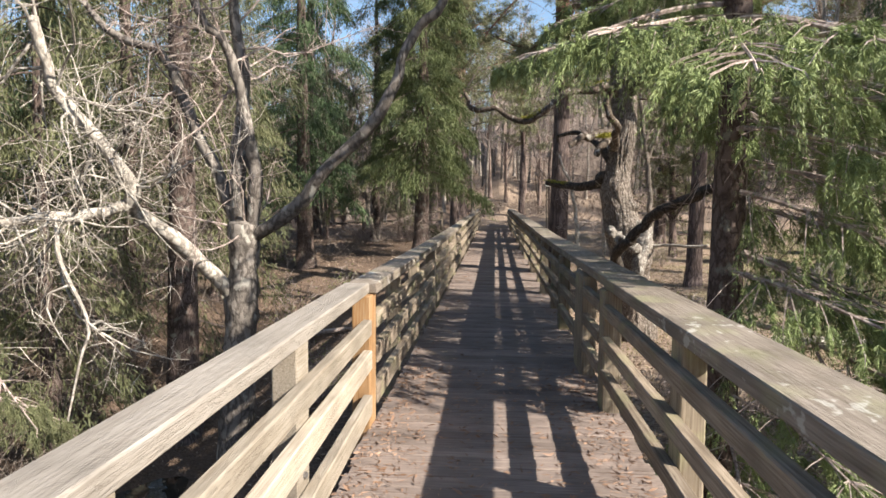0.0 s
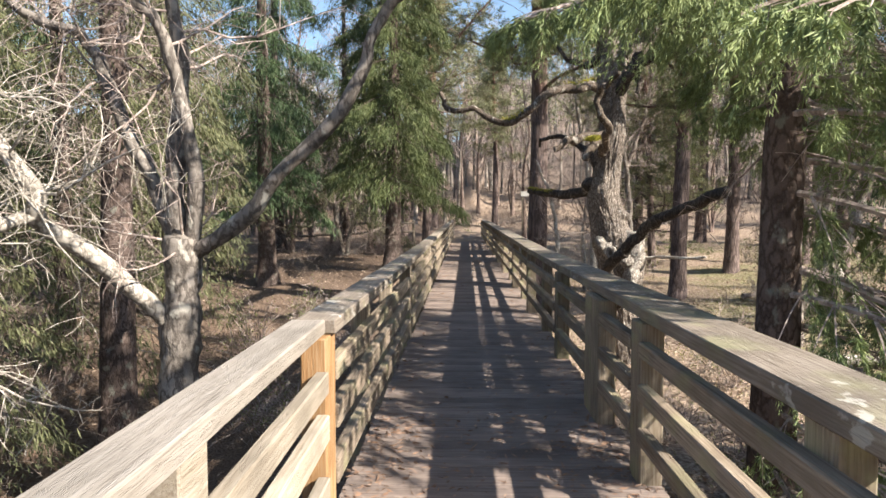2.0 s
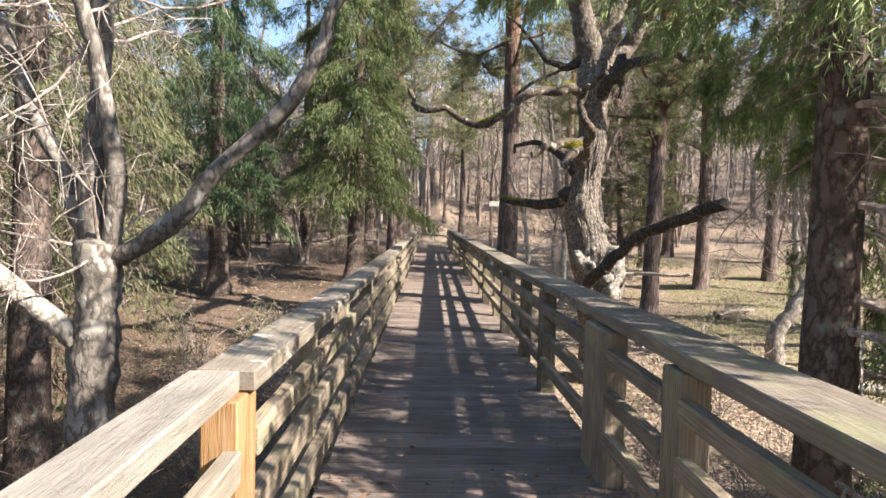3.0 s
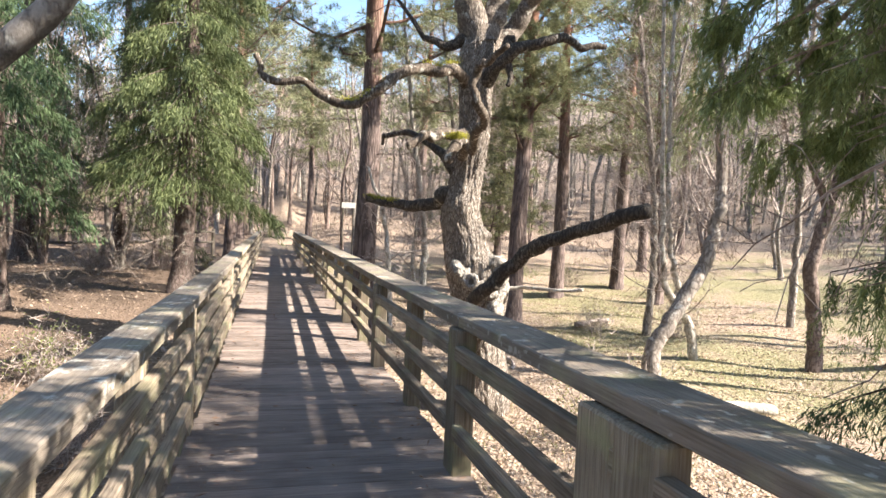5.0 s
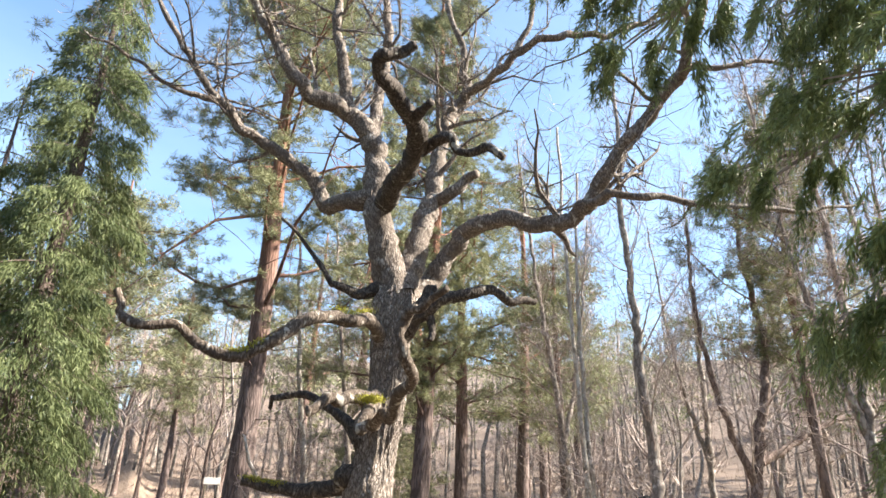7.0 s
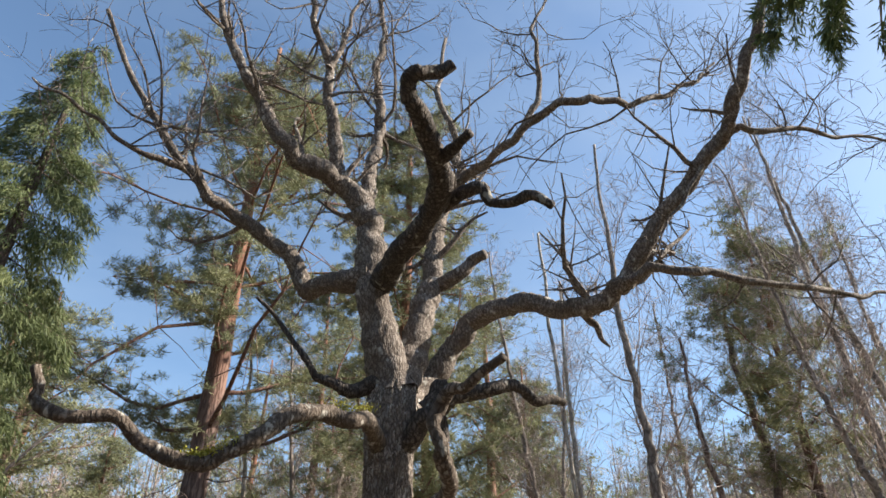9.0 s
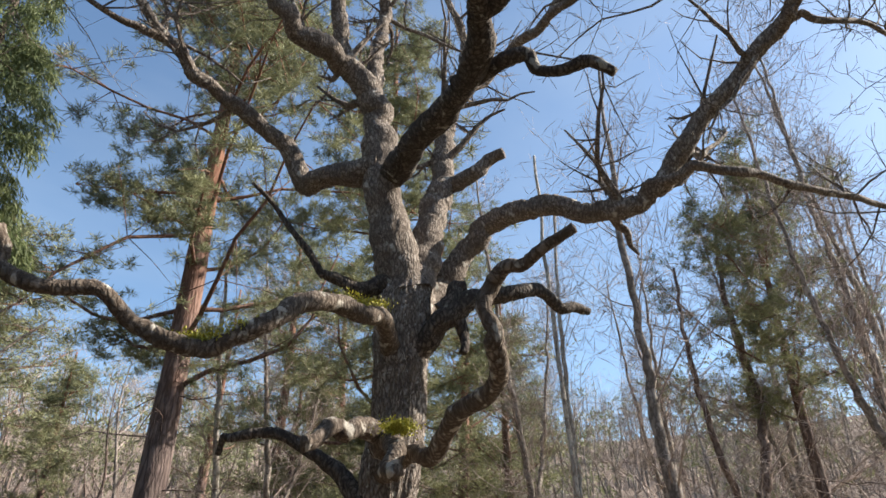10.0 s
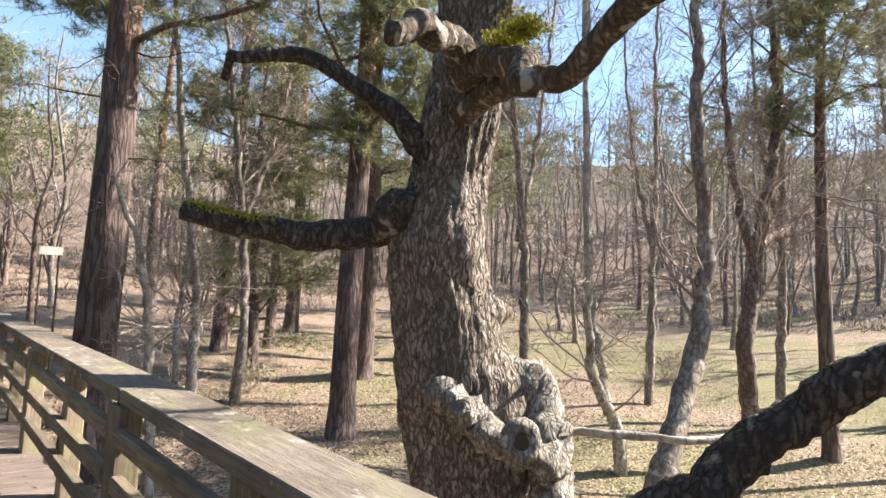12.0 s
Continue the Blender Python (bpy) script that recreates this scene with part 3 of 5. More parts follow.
def spruce_meshes(seed, height, base, fine, mat, spread=2.4, bare=0.15, rows=40, dead=60, bl=0.17):
    """Trunk, dead twigs and one crown of hanging boughs of a whole spruce."""
    rng = np.random.default_rng(seed)
    tb, cb, db = Buf(), Buf(), Buf()
    t = np.linspace(0, 1, 16)
    q = np.stack([0.06 * np.sin(t * 4), 0.06 * np.cos(t * 3), t * height - 0.3], -1)
    tube(tb, q, base * (1 - 0.93 * t) + 0.5 * base * np.exp(-t * 40), 10, 0.05, rng)
    for k in range(rows):
        f = bare + (1 - bare) * (k + rng.random()) / rows
        L = spread * (1 - f) ** 0.75 * (0.65 + 0.5 * rng.random()) + 0.25
        a = k * 2.4 + rng.normal(0, 0.3)
        ax = np.array([np.cos(a), np.sin(a), 0])
        sd = np.array([-np.sin(a), np.cos(a), 0])
        n = int(L * fine)
        s = 0.1 + 0.9 * rng.random(n) ** 0.7
        w = (0.12 + 0.30 * (1 - s)) * L * rng.normal(0, 0.6, n)
        z = f * height - 0.42 * L * s**1.5 - 0.2 * np.abs(w)
        p = ax * (s * L)[:, None] + sd * w[:, None] + np.array([0, 0, 1.0]) * z[:, None]
        for m in range(5):
            off = m / 5
            c = p + np.array([0, 0, -1.0]) * (off * 0.55 * (0.4 + rng.random(n)))[:, None] + ax * (0.05 * m)
            wv = unit(ax * 0.4 + np.array([0, 0, -1.0]) + 0.45 * rng.normal(0, 1, (n, 3)))
            blades(cb, c + rng.normal(0, 0.03, (n, 3)), wv, bl * (0.6 + 0.7 * rng.random(n)), bl * 0.13, rng)
        st = np.linspace(0, 1, 5)
        tube(tb, ax * (st * L)[:, None] + np.array([0, 0, 1.0]) * (f * height - 0.42 * L * st**1.5)[:, None], 0.022 * (1 - 0.8 * st), 3, close=False)
    for k in range(dead):
        f = 0.03 + 0.4 * rng.random()
        a = rng.random() * 6.283
        w = np.array([np.cos(a), np.sin(a), 0.0 + 0.2 * rng.normal()])
        sprout(db, [0, 0, f * height], w, spread * (0.35 + 0.5 * rng.random()), 0.011, 0, rng, -0.35, 0.25, (5, 4), 0.8, (3, 3, 3, 3), True)
    return tb.mesh("trunk", M_SPRUCEBARK, True), cb.mesh("crown", mat), db.mesh("deadwood", M_DEADTWIG)


def pine_meshes(seed, height, r0, crown=0.55, per=30, blade=0.24, lean=0.0, loose=0.26, thin=0.12, boughs=27, reach=0.19):
    """Scots pine: a bare bole, papery above, and an open crown of needle clumps on crooked boughs."""
    rng = np.random.default_rng(seed)
    tb, cb = Buf(), Buf()
    t = np.linspace(0, 1, 24)
    q = np.stack([lean * t * height + 0.10 * np.sin(t * 5 + seed), 0.12 * np.sin(t * 4 + 2 * seed), t * height - 0.3], -1)
    rad = r0 * (1 - 0.85 * t**1.3) + 0.35 * r0 * np.exp(-t * 35)
    tube(tb, q, rad, 12, 0.04, rng)
    spots = []
    for k in range(boughs):
        f = crown + (1 - crown) * (k + rng.random()) / boughs
        i = int(f * 22)
        a = k * 2.4 + rng.normal(0, 0.4)
        L = height * reach * (0.5 + rng.random()) * (1.1 - 0.75 * ((f - crown) / (1 - crown)) ** 2)
        w = np.array([np.cos(a), np.sin(a), 0.25 + 0.3 * rng.normal()])
        n = 6
        pts = [q[i]]
        d = unit(w)
        for _ in range(n):
            d = unit(d + rng.normal(0, 0.2, 3) + [0, 0, 0.06])
            pts.append(pts[-1] + d * L / n)
        tube(tb, pts, np.linspace(max(0.025, rad[i] * 0.24), 0.012, n + 1), 5, close=False)
        for m in range(2, n + 1):
            for _ in range(3):
                e = pts[m] + rng.normal(0, 0.16 * L, 3) * [1, 1, 0.5]
                tube(tb, [pts[m], (pts[m] + e) / 2 + [0, 0, 0.05], e], [0.012, 0.008, 0.005], 3, close=False)
                spots.append(e)
                spots.append((pts[m] + e) / 2 + rng.normal(0, 0.1, 3))
    for k in range(10):
        f = 0.25 + (crown - 0.2) * rng.random()
        a = rng.random() * 6.283
        sprout(tb, q[int(f * 22)], [np.cos(a), np.sin(a), -0.05], 0.6 + 1.6 * rng.random(), 0.016, 0, rng, 0.0, 0.3, (3, 2), 0.8, (4, 3, 3, 3))
    spots = np.array(spots)
    # needle tufts gather on the twig ends; some twigs carry few
    spots = spots[rng.random(len(spots)) < 0.82]
    tufts = np.concatenate([spots + rng.normal(0, loose, spots.shape) * [1, 1, 0.4] for _ in range(3)])
    for k in range(per // 3):
        w = rng.normal(0, 1, tufts.shape) * [1, 1, 0.7] + [0, 0, 0.45]
        blades(cb, tufts + rng.normal(0, 0.03, tufts.shape), w, blade * (0.6 + 0.6 * rng.random(len(tufts))), blade * thin, rng)
    return tb.mesh("trunk", M_PINEBARK, True), cb.mesh("crown", M_PINE)


def plant(name, meshes, names, x, y, label, category, group="", turn=0.0, scale=1.0, lean=(0, 0), sink=0.0):
    ob = thing(name, (x, y, gz(x, y) - sink), label, category, group)
    ob.matrix_basis = pose(x, y, gz(x, y) - sink, lean[0], lean[1], turn) @ Matrix.Scale(scale, 4)
    for me, nm in zip(meshes, names):
        part(nm, me, ob)
    return ob


# ---------------------------------------------------------------- the old oak
rng = np.random.default_rng(21)
oak = thing("oak_tree", (0, 0, 0), "gnarled old oak with lopped mossy limbs beside the bridge", "tree")


def oak_trunk():
    pts = [(3.15, 13.95, gz(3, 14) - 0.4), (3.08, 13.95, -0.7), (2.95, 13.95, 0.2), (2.76, 13.95, 0.97), (2.69, 13.95, 1.49), (2.60, 13.95, 1.93),
           (2.66, 13.90, 2.4), (2.68, 13.85, 2.85), (2.74, 13.80, 3.3), (2.70, 13.75, 3.8), (2.70, 13.70, 4.3), (2.73, 13.72, 4.8)]
    rad = [0.50, 0.41, 0.37, 0.355, 0.34, 0.32, 0.265, 0.27, 0.25, 0.26, 0.285, 0.19]
    n, sides = 330, 130
    q = spline(pts, n)
    r = spline(np.array(rad)[:, None], n)[:, 0]
    a = np.linspace(0, 2 * np.pi, sides, endpoint=False)
    v = np.zeros((n, sides, 3))
    for i in range(n):
        for j in range(sides):
            d = Vector((math.cos(a[j]), math.sin(a[j]), 0))
            p = Vector(q[i]) + d * r[i]
            big = noise.noise(Vector((p.x, p.y, p.z * 0.8)) * 2.2)
            rib = abs(noise.noise(Vector((d.x * 7, d.y * 7, p.z * 1.3))))
            rib2 = abs(noise.noise(Vector((d.x * 14, d.y * 14, p.z * 3.1 + 9))))
            rib3 = abs(noise.noise(Vector((d.x * 26, d.y * 26, p.z * 7.0 + 5))))
            k = r[i] * (1 + 0.13 * big) + 0.040 * rib + 0.034 * rib2 + 0.022 * rib3 - 0.03
            # burl and swollen lip on the sunny side, nose-like knot above it
            for bx, bz, size, h in ((-0.62, 1.54, 0.09, 0.13), (-0.55, 0.75, 0.30, 0.26), (-1.0, 0.35, 0.25, 0.16), (-0.7, 1.10, 0.20, 0.14), (-1.9, 2.0, 0.2, 0.07)):
                da = (a[j] - bx + math.pi) % (2 * math.pi) - math.pi
                k += h * math.exp(-((da * r[i] / size) ** 2) - ((q[i][2] - bz) / size) ** 2)
            v[i, j] = q[i] + np.array(d) * k
    buf = Buf()
    i = np.arange(n - 1)[:, None] * sides
    j = np.arange(sides)[None]
    k = (j + 1) % sides
    buf.add(v.reshape(-1, 3), np.stack([i + j, i + k, i + sides + k, i + sides + j], -1))
    part("trunk", buf.mesh("trunk", M_OAKTRUNK, True), oak)


oak_trunk()


def rugged_tube(buf, q, r, sides, seed):
    """A limb with swellings, ridged bark and knots cut into its surface."""
    n = len(q)
    t = unit(np.gradient(q, axis=0))
    u = unit(np.cross(t[0], [0.3, 0.2, 0.93] if abs(t[0][2]) < 0.9 else [1.0, 0, 0]))
    a = np.linspace(0, 2 * np.pi, sides, endpoint=False)
    v = np.zeros((n, sides, 3))
    for i in range(n):
        u = unit(u - t[i] * (u @ t[i]))
        w = np.cross(t[i], u)
        swell = 1 + 0.16 * noise.noise(Vector(q[i]) * 3.1 + Vector((seed, 0, 0)))
        for j in range(sides):
            d = math.cos(a[j]) * u + math.sin(a[j]) * w
            p = Vector(q[i] + d * r[i])
            big = noise.noise(p * 5.0 + Vector((0, seed, 0)))
            ridge = abs(noise.noise(p * 17.0))
            fine = abs(noise.noise(p * 38.0))
            v[i, j] = q[i] + d * (r[i] * swell * (1 + 0.20 * big) + min(0.022, 0.2 * r[i]) * (ridge * 1.6 + fine * 0.9 - 0.5))
    i = np.arange(n - 1)[:, None] * sides
    j = np.arange(sides)[None]
    k = (j + 1) % sides
    f = np.stack([i + j, i + k, i + sides + k, i + sides + j], -1).reshape(-1, 4)
    v = np.vstack([v.reshape(-1, 3), q[-1] + t[-1] * r[-1] * 0.25, q[0]])
    for base, tip in (((n - 1) * sides, n * sides), (0, n * sides + 1)):
        for m in range(0, sides - 1, 2):
            f = np.vstack([f, [base + m, base + m + 1, base + (m + 2) % sides, tip]])
    buf.add(v, f)


def oak_limb(pts, r0, r1, mat=None, label="", sides=14, twigs=0, power=1.0, up=0.5, wiggle=0.012):
    p = np.asarray(pts, float)
    n = max(12, int(np.linalg.norm(np.diff(p, axis=0), axis=1).sum() / 0.035))
    t = np.linspace(0, 1, n)
    q = spline(p, n)
    q = q + spline(rng.normal(0, wiggle * 2, (n // 7 + 3, 3)), n) * np.minimum(1, t * 5)[:, None]
    r = (r0 + (r1 - r0) * t**power) * 0.95 + 0.25 * r0 * np.exp(-t * n * 0.035 / 0.22)
    buf = Buf()
    rugged_tube(buf, q, r, max(sides, 16), rng.random() * 50)
    part("limb", buf.mesh("limb", mat or M_OAK, True), oak, label)
    if twigs:
        buf = Buf()
        for _ in range(int(twigs * 1.7)):
            i = int(len(q) * (0.35 + 0.63 * rng.random()))
            i = min(i, len(q) - 2)
            w = unit(q[i + 1] - q[i] + 0.9 * rng.normal(0, 0.7, 3) + [0, 0, 0.3])
            sprout(buf, q[i], w, 0.5 + 1.5 * rng.random(), max(0.007, r[i] * 0.4), 0, rng, up, 0.4, (6, 4), 0.9)
        part("branchwork", buf.mesh("branchwork", M_OAK), oak)
    return q


# left fork and its branches
oak_limb([(2.70, 13.70, 4.5), (2.46, 13.70, 5.26), (2.35, 13.70, 6.01), (2.27, 13.70, 6.54), (2.13, 13.70, 6.88), (1.76, 13.70, 7.20), (1.19, 13.60, 7.23), (0.86, 13.60, 7.60), (0.50, 13.60, 8.13), (0.02, 13.60, 8.89), (-0.2, 13.6, 9.8)], 0.23, 0.035, twigs=9)
oak_limb([(2.2, 13.70, 6.7), (2.30, 13.90, 7.67), (2.45, 14.0, 8.58), (2.37, 14.0, 9.79), (2.46, 14.2, 11.43), (2.3, 14.2, 12.6)], 0.12, 0.03, twigs=8)
oak_limb([(1.82, 13.70, 7.18), (1.55, 13.60, 8.14), (1.42, 13.60, 9.11), (1.06, 13.50, 9.94), (0.8, 13.4, 11)], 0.10, 0.025, twigs=8)
oak_limb([(1.43, 13.6, 9.05), (1.57, 13.5, 9.45), (1.61, 13.4, 10.13), (1.75, 13.3, 11)], 0.055, 0.02, twigs=5)
oak_limb([(2.36, 13.7, 5.9), (2.1, 14.0, 5.92), (1.88, 14.35, 5.95), (1.83, 14.6, 6.03), (1.52, 14.6, 6.51), (0.95, 14.7, 6.84), (0.50, 14.7, 7.05), (0.17, 14.8, 7.41), (-0.41, 14.9, 8.13), (-0.75, 15.0, 8.63), (-1.57, 15.2, 10.16)], 0.15, 0.035, label="elbowed limb, bare towards its tip", twigs=8)
oak_limb([(0.10, 14.8, 7.5), (-0.5, 14.8, 7.45), (-1.2, 14.7, 7.75), (-1.9, 14.6, 7.9)], 0.05, 0.012, twigs=5, sides=6)
# the dark limb that hooks towards the bridge, with a lopped side branch
oak_limb([(2.42, 13.65, 5.78), (2.27, 12.7, 5.67), (2.14, 11.9, 5.61), (1.84, 11.3, 5.67), (1.58, 11.0, 5.66), (1.34, 10.77, 5.68), (1.31, 10.64, 5.79), (1.58, 10.55, 5.95)], 0.14, 0.052, M_DARKLIMB, "dark hooked limb, broken off at the end")
oak_limb([(2.12, 12.0, 5.63), (2.33, 11.5, 5.62), (2.51, 11.2, 5.42), (2.71, 10.84, 5.22)], 0.075, 0.04, M_DARKLIMB, "lopped side branch")
oak_limb([(1.84, 11.35, 5.65), (1.86, 11.0, 5.57), (1.85, 10.76, 5.50)], 0.055, 0.045, M_DARKLIMB)
# right fork
oak_limb([(2.80, 13.75, 4.6), (3.06, 13.85, 5.3), (3.22, 13.95, 5.95), (3.38, 14.0, 6.42), (3.47, 14.1, 7.11), (3.69, 14.2, 7.89), (4.0, 14.3, 8.67), (4.0, 14.4, 9.64), (3.72, 14.5, 10.84), (4.02, 14.6, 12.69)], 0.20, 0.03, twigs=9)
oak_limb([(3.30, 13.95, 6.2), (3.52, 13.6, 6.2), (3.72, 13.3, 6.5)], 0.10, 0.075, sides=10)
oak_limb([(3.98, 14.3, 8.55), (3.90, 12.8, 8.12), (3.70, 11.5, 7.58), (4.60, 11.2, 7.84), (5.65, 11.0, 8.56), (6.33, 10.9, 9.30)], 0.075, 0.02, twigs=9)
oak_limb([(3.85, 12.5, 8.0), (4.1, 12.2, 8.9), (3.9, 12.0, 9.8), (4.3, 11.9, 10.8)], 0.05, 0.015, twigs=6, sides=6)
oak_limb([(2.98, 14.0, 4.5), (3.42, 14.1, 4.93), (3.64, 13.85, 5.43), (3.82, 13.5, 5.68), (4.10, 12.95, 5.66), (4.45, 12.45, 5.45), (4.59, 12.0, 5.53), (4.76, 11.6, 5.90), (4.95, 11.0, 6.45), (5.02, 10.45, 6.86), (4.85, 9.9, 7.2), (4.95, 9.5, 7.9), (5.2, 9.2, 8.8)], 0.17, 0.05, label="long arching limb reaching over the meadow", twigs=8)
oak_limb([(4.5, 12.45, 5.45), (4.66, 12.45, 5.25), (4.84, 12.45, 5.03)], 0.05, 0.015, sides=8)
oak_limb([(4.56, 11.95, 5.54), (4.80, 11.4, 5.52), (5.94, 11.0, 5.47), (7.27, 10.8, 5.63), (8.44, 10.6, 5.92)], 0.06, 0.02, twigs=6, sides=8)
oak_limb([(5.02, 10.42, 6.83), (5.45, 10.2, 6.93), (6.47, 10.0, 7.19), (8.0, 9.8, 7.59)], 0.045, 0.015, twigs=7, sides=8)
# lopped lower limbs
oak_limb([(2.74, 13.7, 3.85), (2.88, 13.4, 4.02), (3.05, 13.2, 4.28), (3.22, 13.1, 4.38), (3.62, 13.0, 4.46), (4.15, 12.97, 4.5), (4.51, 12.95, 4.50)], 0.12, 0.05, M_DARKLIMB, "lopped horizontal branch")
oak_limb([(2.95, 13.4, 4.25), (3.02, 13.3, 4.45), (3.10, 13.25, 4.56)], 0.09, 0.06, M_DARKLIMB, sides=10)
oak_limb([(3.02, 13.25, 4.2), (3.06, 13.22, 3.95), (3.02, 13.2, 3.8)], 0.05, 0.04, M_DARKLIMB, sides=8)
q_left = oak_limb([(2.62, 13.75, 3.85), (2.25, 13.3, 3.95), (1.88, 13.0, 3.86), (1.34, 12.8, 3.70), (1.10, 12.7, 3.51), (0.81, 12.75, 3.30), (0.57, 12.8, 3.21), (0.29, 12.85, 3.32), (0.02, 12.9, 3.43), (-0.35, 12.95, 3.46), (-0.51, 13.0, 3.64), (-0.60, 13.0, 3.80)], 0.088, 0.042, M_DEADWOOD, "long crooked limb with peeling bark and moss")
oak_limb([(2.55, 13.7, 4.62), (2.30, 13.75, 4.45), (2.02, 13.8, 4.47), (1.90, 13.85, 4.58), (1.76, 13.9, 4.75), (1.41, 14.0, 5.15), (1.17, 14.05, 5.40)], 0.10, 0.02, M_DARKLIMB, "thin dead branch", power=0.6)
oak_limb([(2.50, 13.6, 2.75), (2.40, 13.1, 2.78), (2.35, 12.6, 2.78), (2.28, 12.2, 2.87), (2.14, 11.58, 3.02), (1.99, 11.5, 3.12), (1.97, 11.5, 3.33), (1.99, 11.4, 3.50), (2.03, 11.2, 3.56), (2.15, 10.9, 3.64)], 0.078, 0.038, M_DEADWOOD, "kinked mossy limb reaching towards the bridge")
q_low = oak_limb([(2.62, 13.9, 2.34), (2.40, 14.0, 2.14), (2.17, 14.2, 2.03), (1.96, 14.4, 2.0), (1.65, 14.5, 2.0), (1.21, 14.7, 2.03)], 0.19, 0.065, M_DARKLIMB, "stubby low limb with a mossy sawn end", power=0.55)
oak_limb([(2.50, 13.9, 2.5), (2.38, 14.0, 2.69), (2.16, 14.2, 2.95), (1.88, 14.4, 3.14), (1.65, 14.6, 3.19), (1.47, 14.7, 3.11), (1.39, 14.8, 2.94)], 0.085, 0.03, M_DARKLIMB, "curving dead branch")
q_stub = oak_limb([(2.50, 13.6, 3.05), (2.0, 13.25, 2.98), (1.72, 13.1, 2.90), (1.5, 12.95, 2.72)], 0.085, 0.055, M_DEADWOOD, "broken stub with peeling bark")
oak_limb([(2.42, 13.5, 2.95), (2.25, 13.05, 2.86), (2.10, 12.75, 2.70), (1.98, 12.55, 2.55)], 0.095, 0.06, M_DEADWOOD, "sawn stub below a pad of moss")
oak_limb([(2.85, 13.7, -0.15), (2.62, 13.1, 0.12), (2.40, 12.6, 0.45), (2.36, 12.2, 0.73), (2.50, 11.98, 0.92), (2.73, 11.7, 1.23), (2.93, 11.3, 1.48), (3.17, 10.7, 1.66), (3.36, 9.86, 1.87)], 0.115, 0.08, M_DARKLIMB, "charred-looking log-like limb lopped at the end")
oak_limb([(3.2, 13.75, 0.74), (3.49, 13.5, 0.74), (3.77, 13.0, 0.77), (4.15, 12.6, 0.80)], 0.035, 0.025, M_PALEBARK, "straight dead stick", sides=7)
# hollow burl at the foot
for pts, r0, r1 in (([(2.95, 13.7, 1.15), (3.15, 13.55, 1.05), (3.12, 13.4, 0.75), (3.0, 13.25, 0.45), (2.95, 13.2, 0.0)], 0.14, 0.12), ([(2.6, 13.6, 0.92), (2.62, 13.35, 0.80), (2.8, 13.2, 0.72), (2.98, 13.2, 0.62)], 0.10, 0.10),
                    ([(2.5, 13.7, 1.02), (2.48, 13.52, 0.97), (2.47, 13.42, 0.90)], 0.10, 0.06)):
    ob, q, r = limb("burl", pts, r0, r1, oak, M_BURL, rng, 20, 0.14, n=26)


# rim of a knot hole in the burl; a dark disc paints its shaded inside
hole = np.array([2.58, 13.12, 0.84])
out = unit(np.array([-0.55, -0.80, 0.15]))
across = unit(np.cross(out, [0, 0, 1.0]))
upward = np.cross(across, out)
ang = np.linspace(0, 2 * np.pi, 19)
rim = hole + 0.075 * np.cos(ang)[:, None] * across + 0.085 * np.sin(ang)[:, None] * upward
buf = Buf()
rugged_tube(buf, rim, np.full(19, 0.04), 12, 3.0)
part("knot_hole_rim", buf.mesh("knot_hole_rim", M_BURL, True), oak, "swollen grey lip of a knot hole")
buf = Buf()
tube(buf, [hole + out * 0.012, hole - out * 0.02], [0.075, 0.06], 14)
part("knot_hole", buf.mesh("knot_hole", M_BEAM, True), oak, "dark disc painting the shaded inside of a knot hole")


def moss_pad(q, i0, i1, above, r, n, seed):
    rg = np.random.default_rng(seed)
    k = rg.uniform(i0, i1, n) * (len(q) - 1)
    c = q[k.astype(int)]
    off = rg.normal(0, 1, (n, 3)) * [r, r, r * 0.35]
    buf = Buf()
    base = c + off + [0, 0, above]
    blades(buf, base, rg.normal(0, 1, (n, 3)) * 0.7 + [0, 0, 0.6], 0.026, 0.013, rg)
    part("moss", buf.mesh("moss", M_MOSS), oak, "yellow-green moss")


moss_pad(q_left, 0.42, 0.56, 0.06, 0.04, 900, 1)
moss_pad(q_left, 0.10, 0.22, 0.11, 0.04, 400, 2)
moss_pad(q_low, 0.80, 1.0, 0.045, 0.045, 1500, 3)
moss_pad(np.array([(2.25, 13.0, 2.93), (2.12, 12.75, 2.88), (2.02, 12.6, 2.76)]), 0, 1, 0.025, 0.055, 2000, 4)

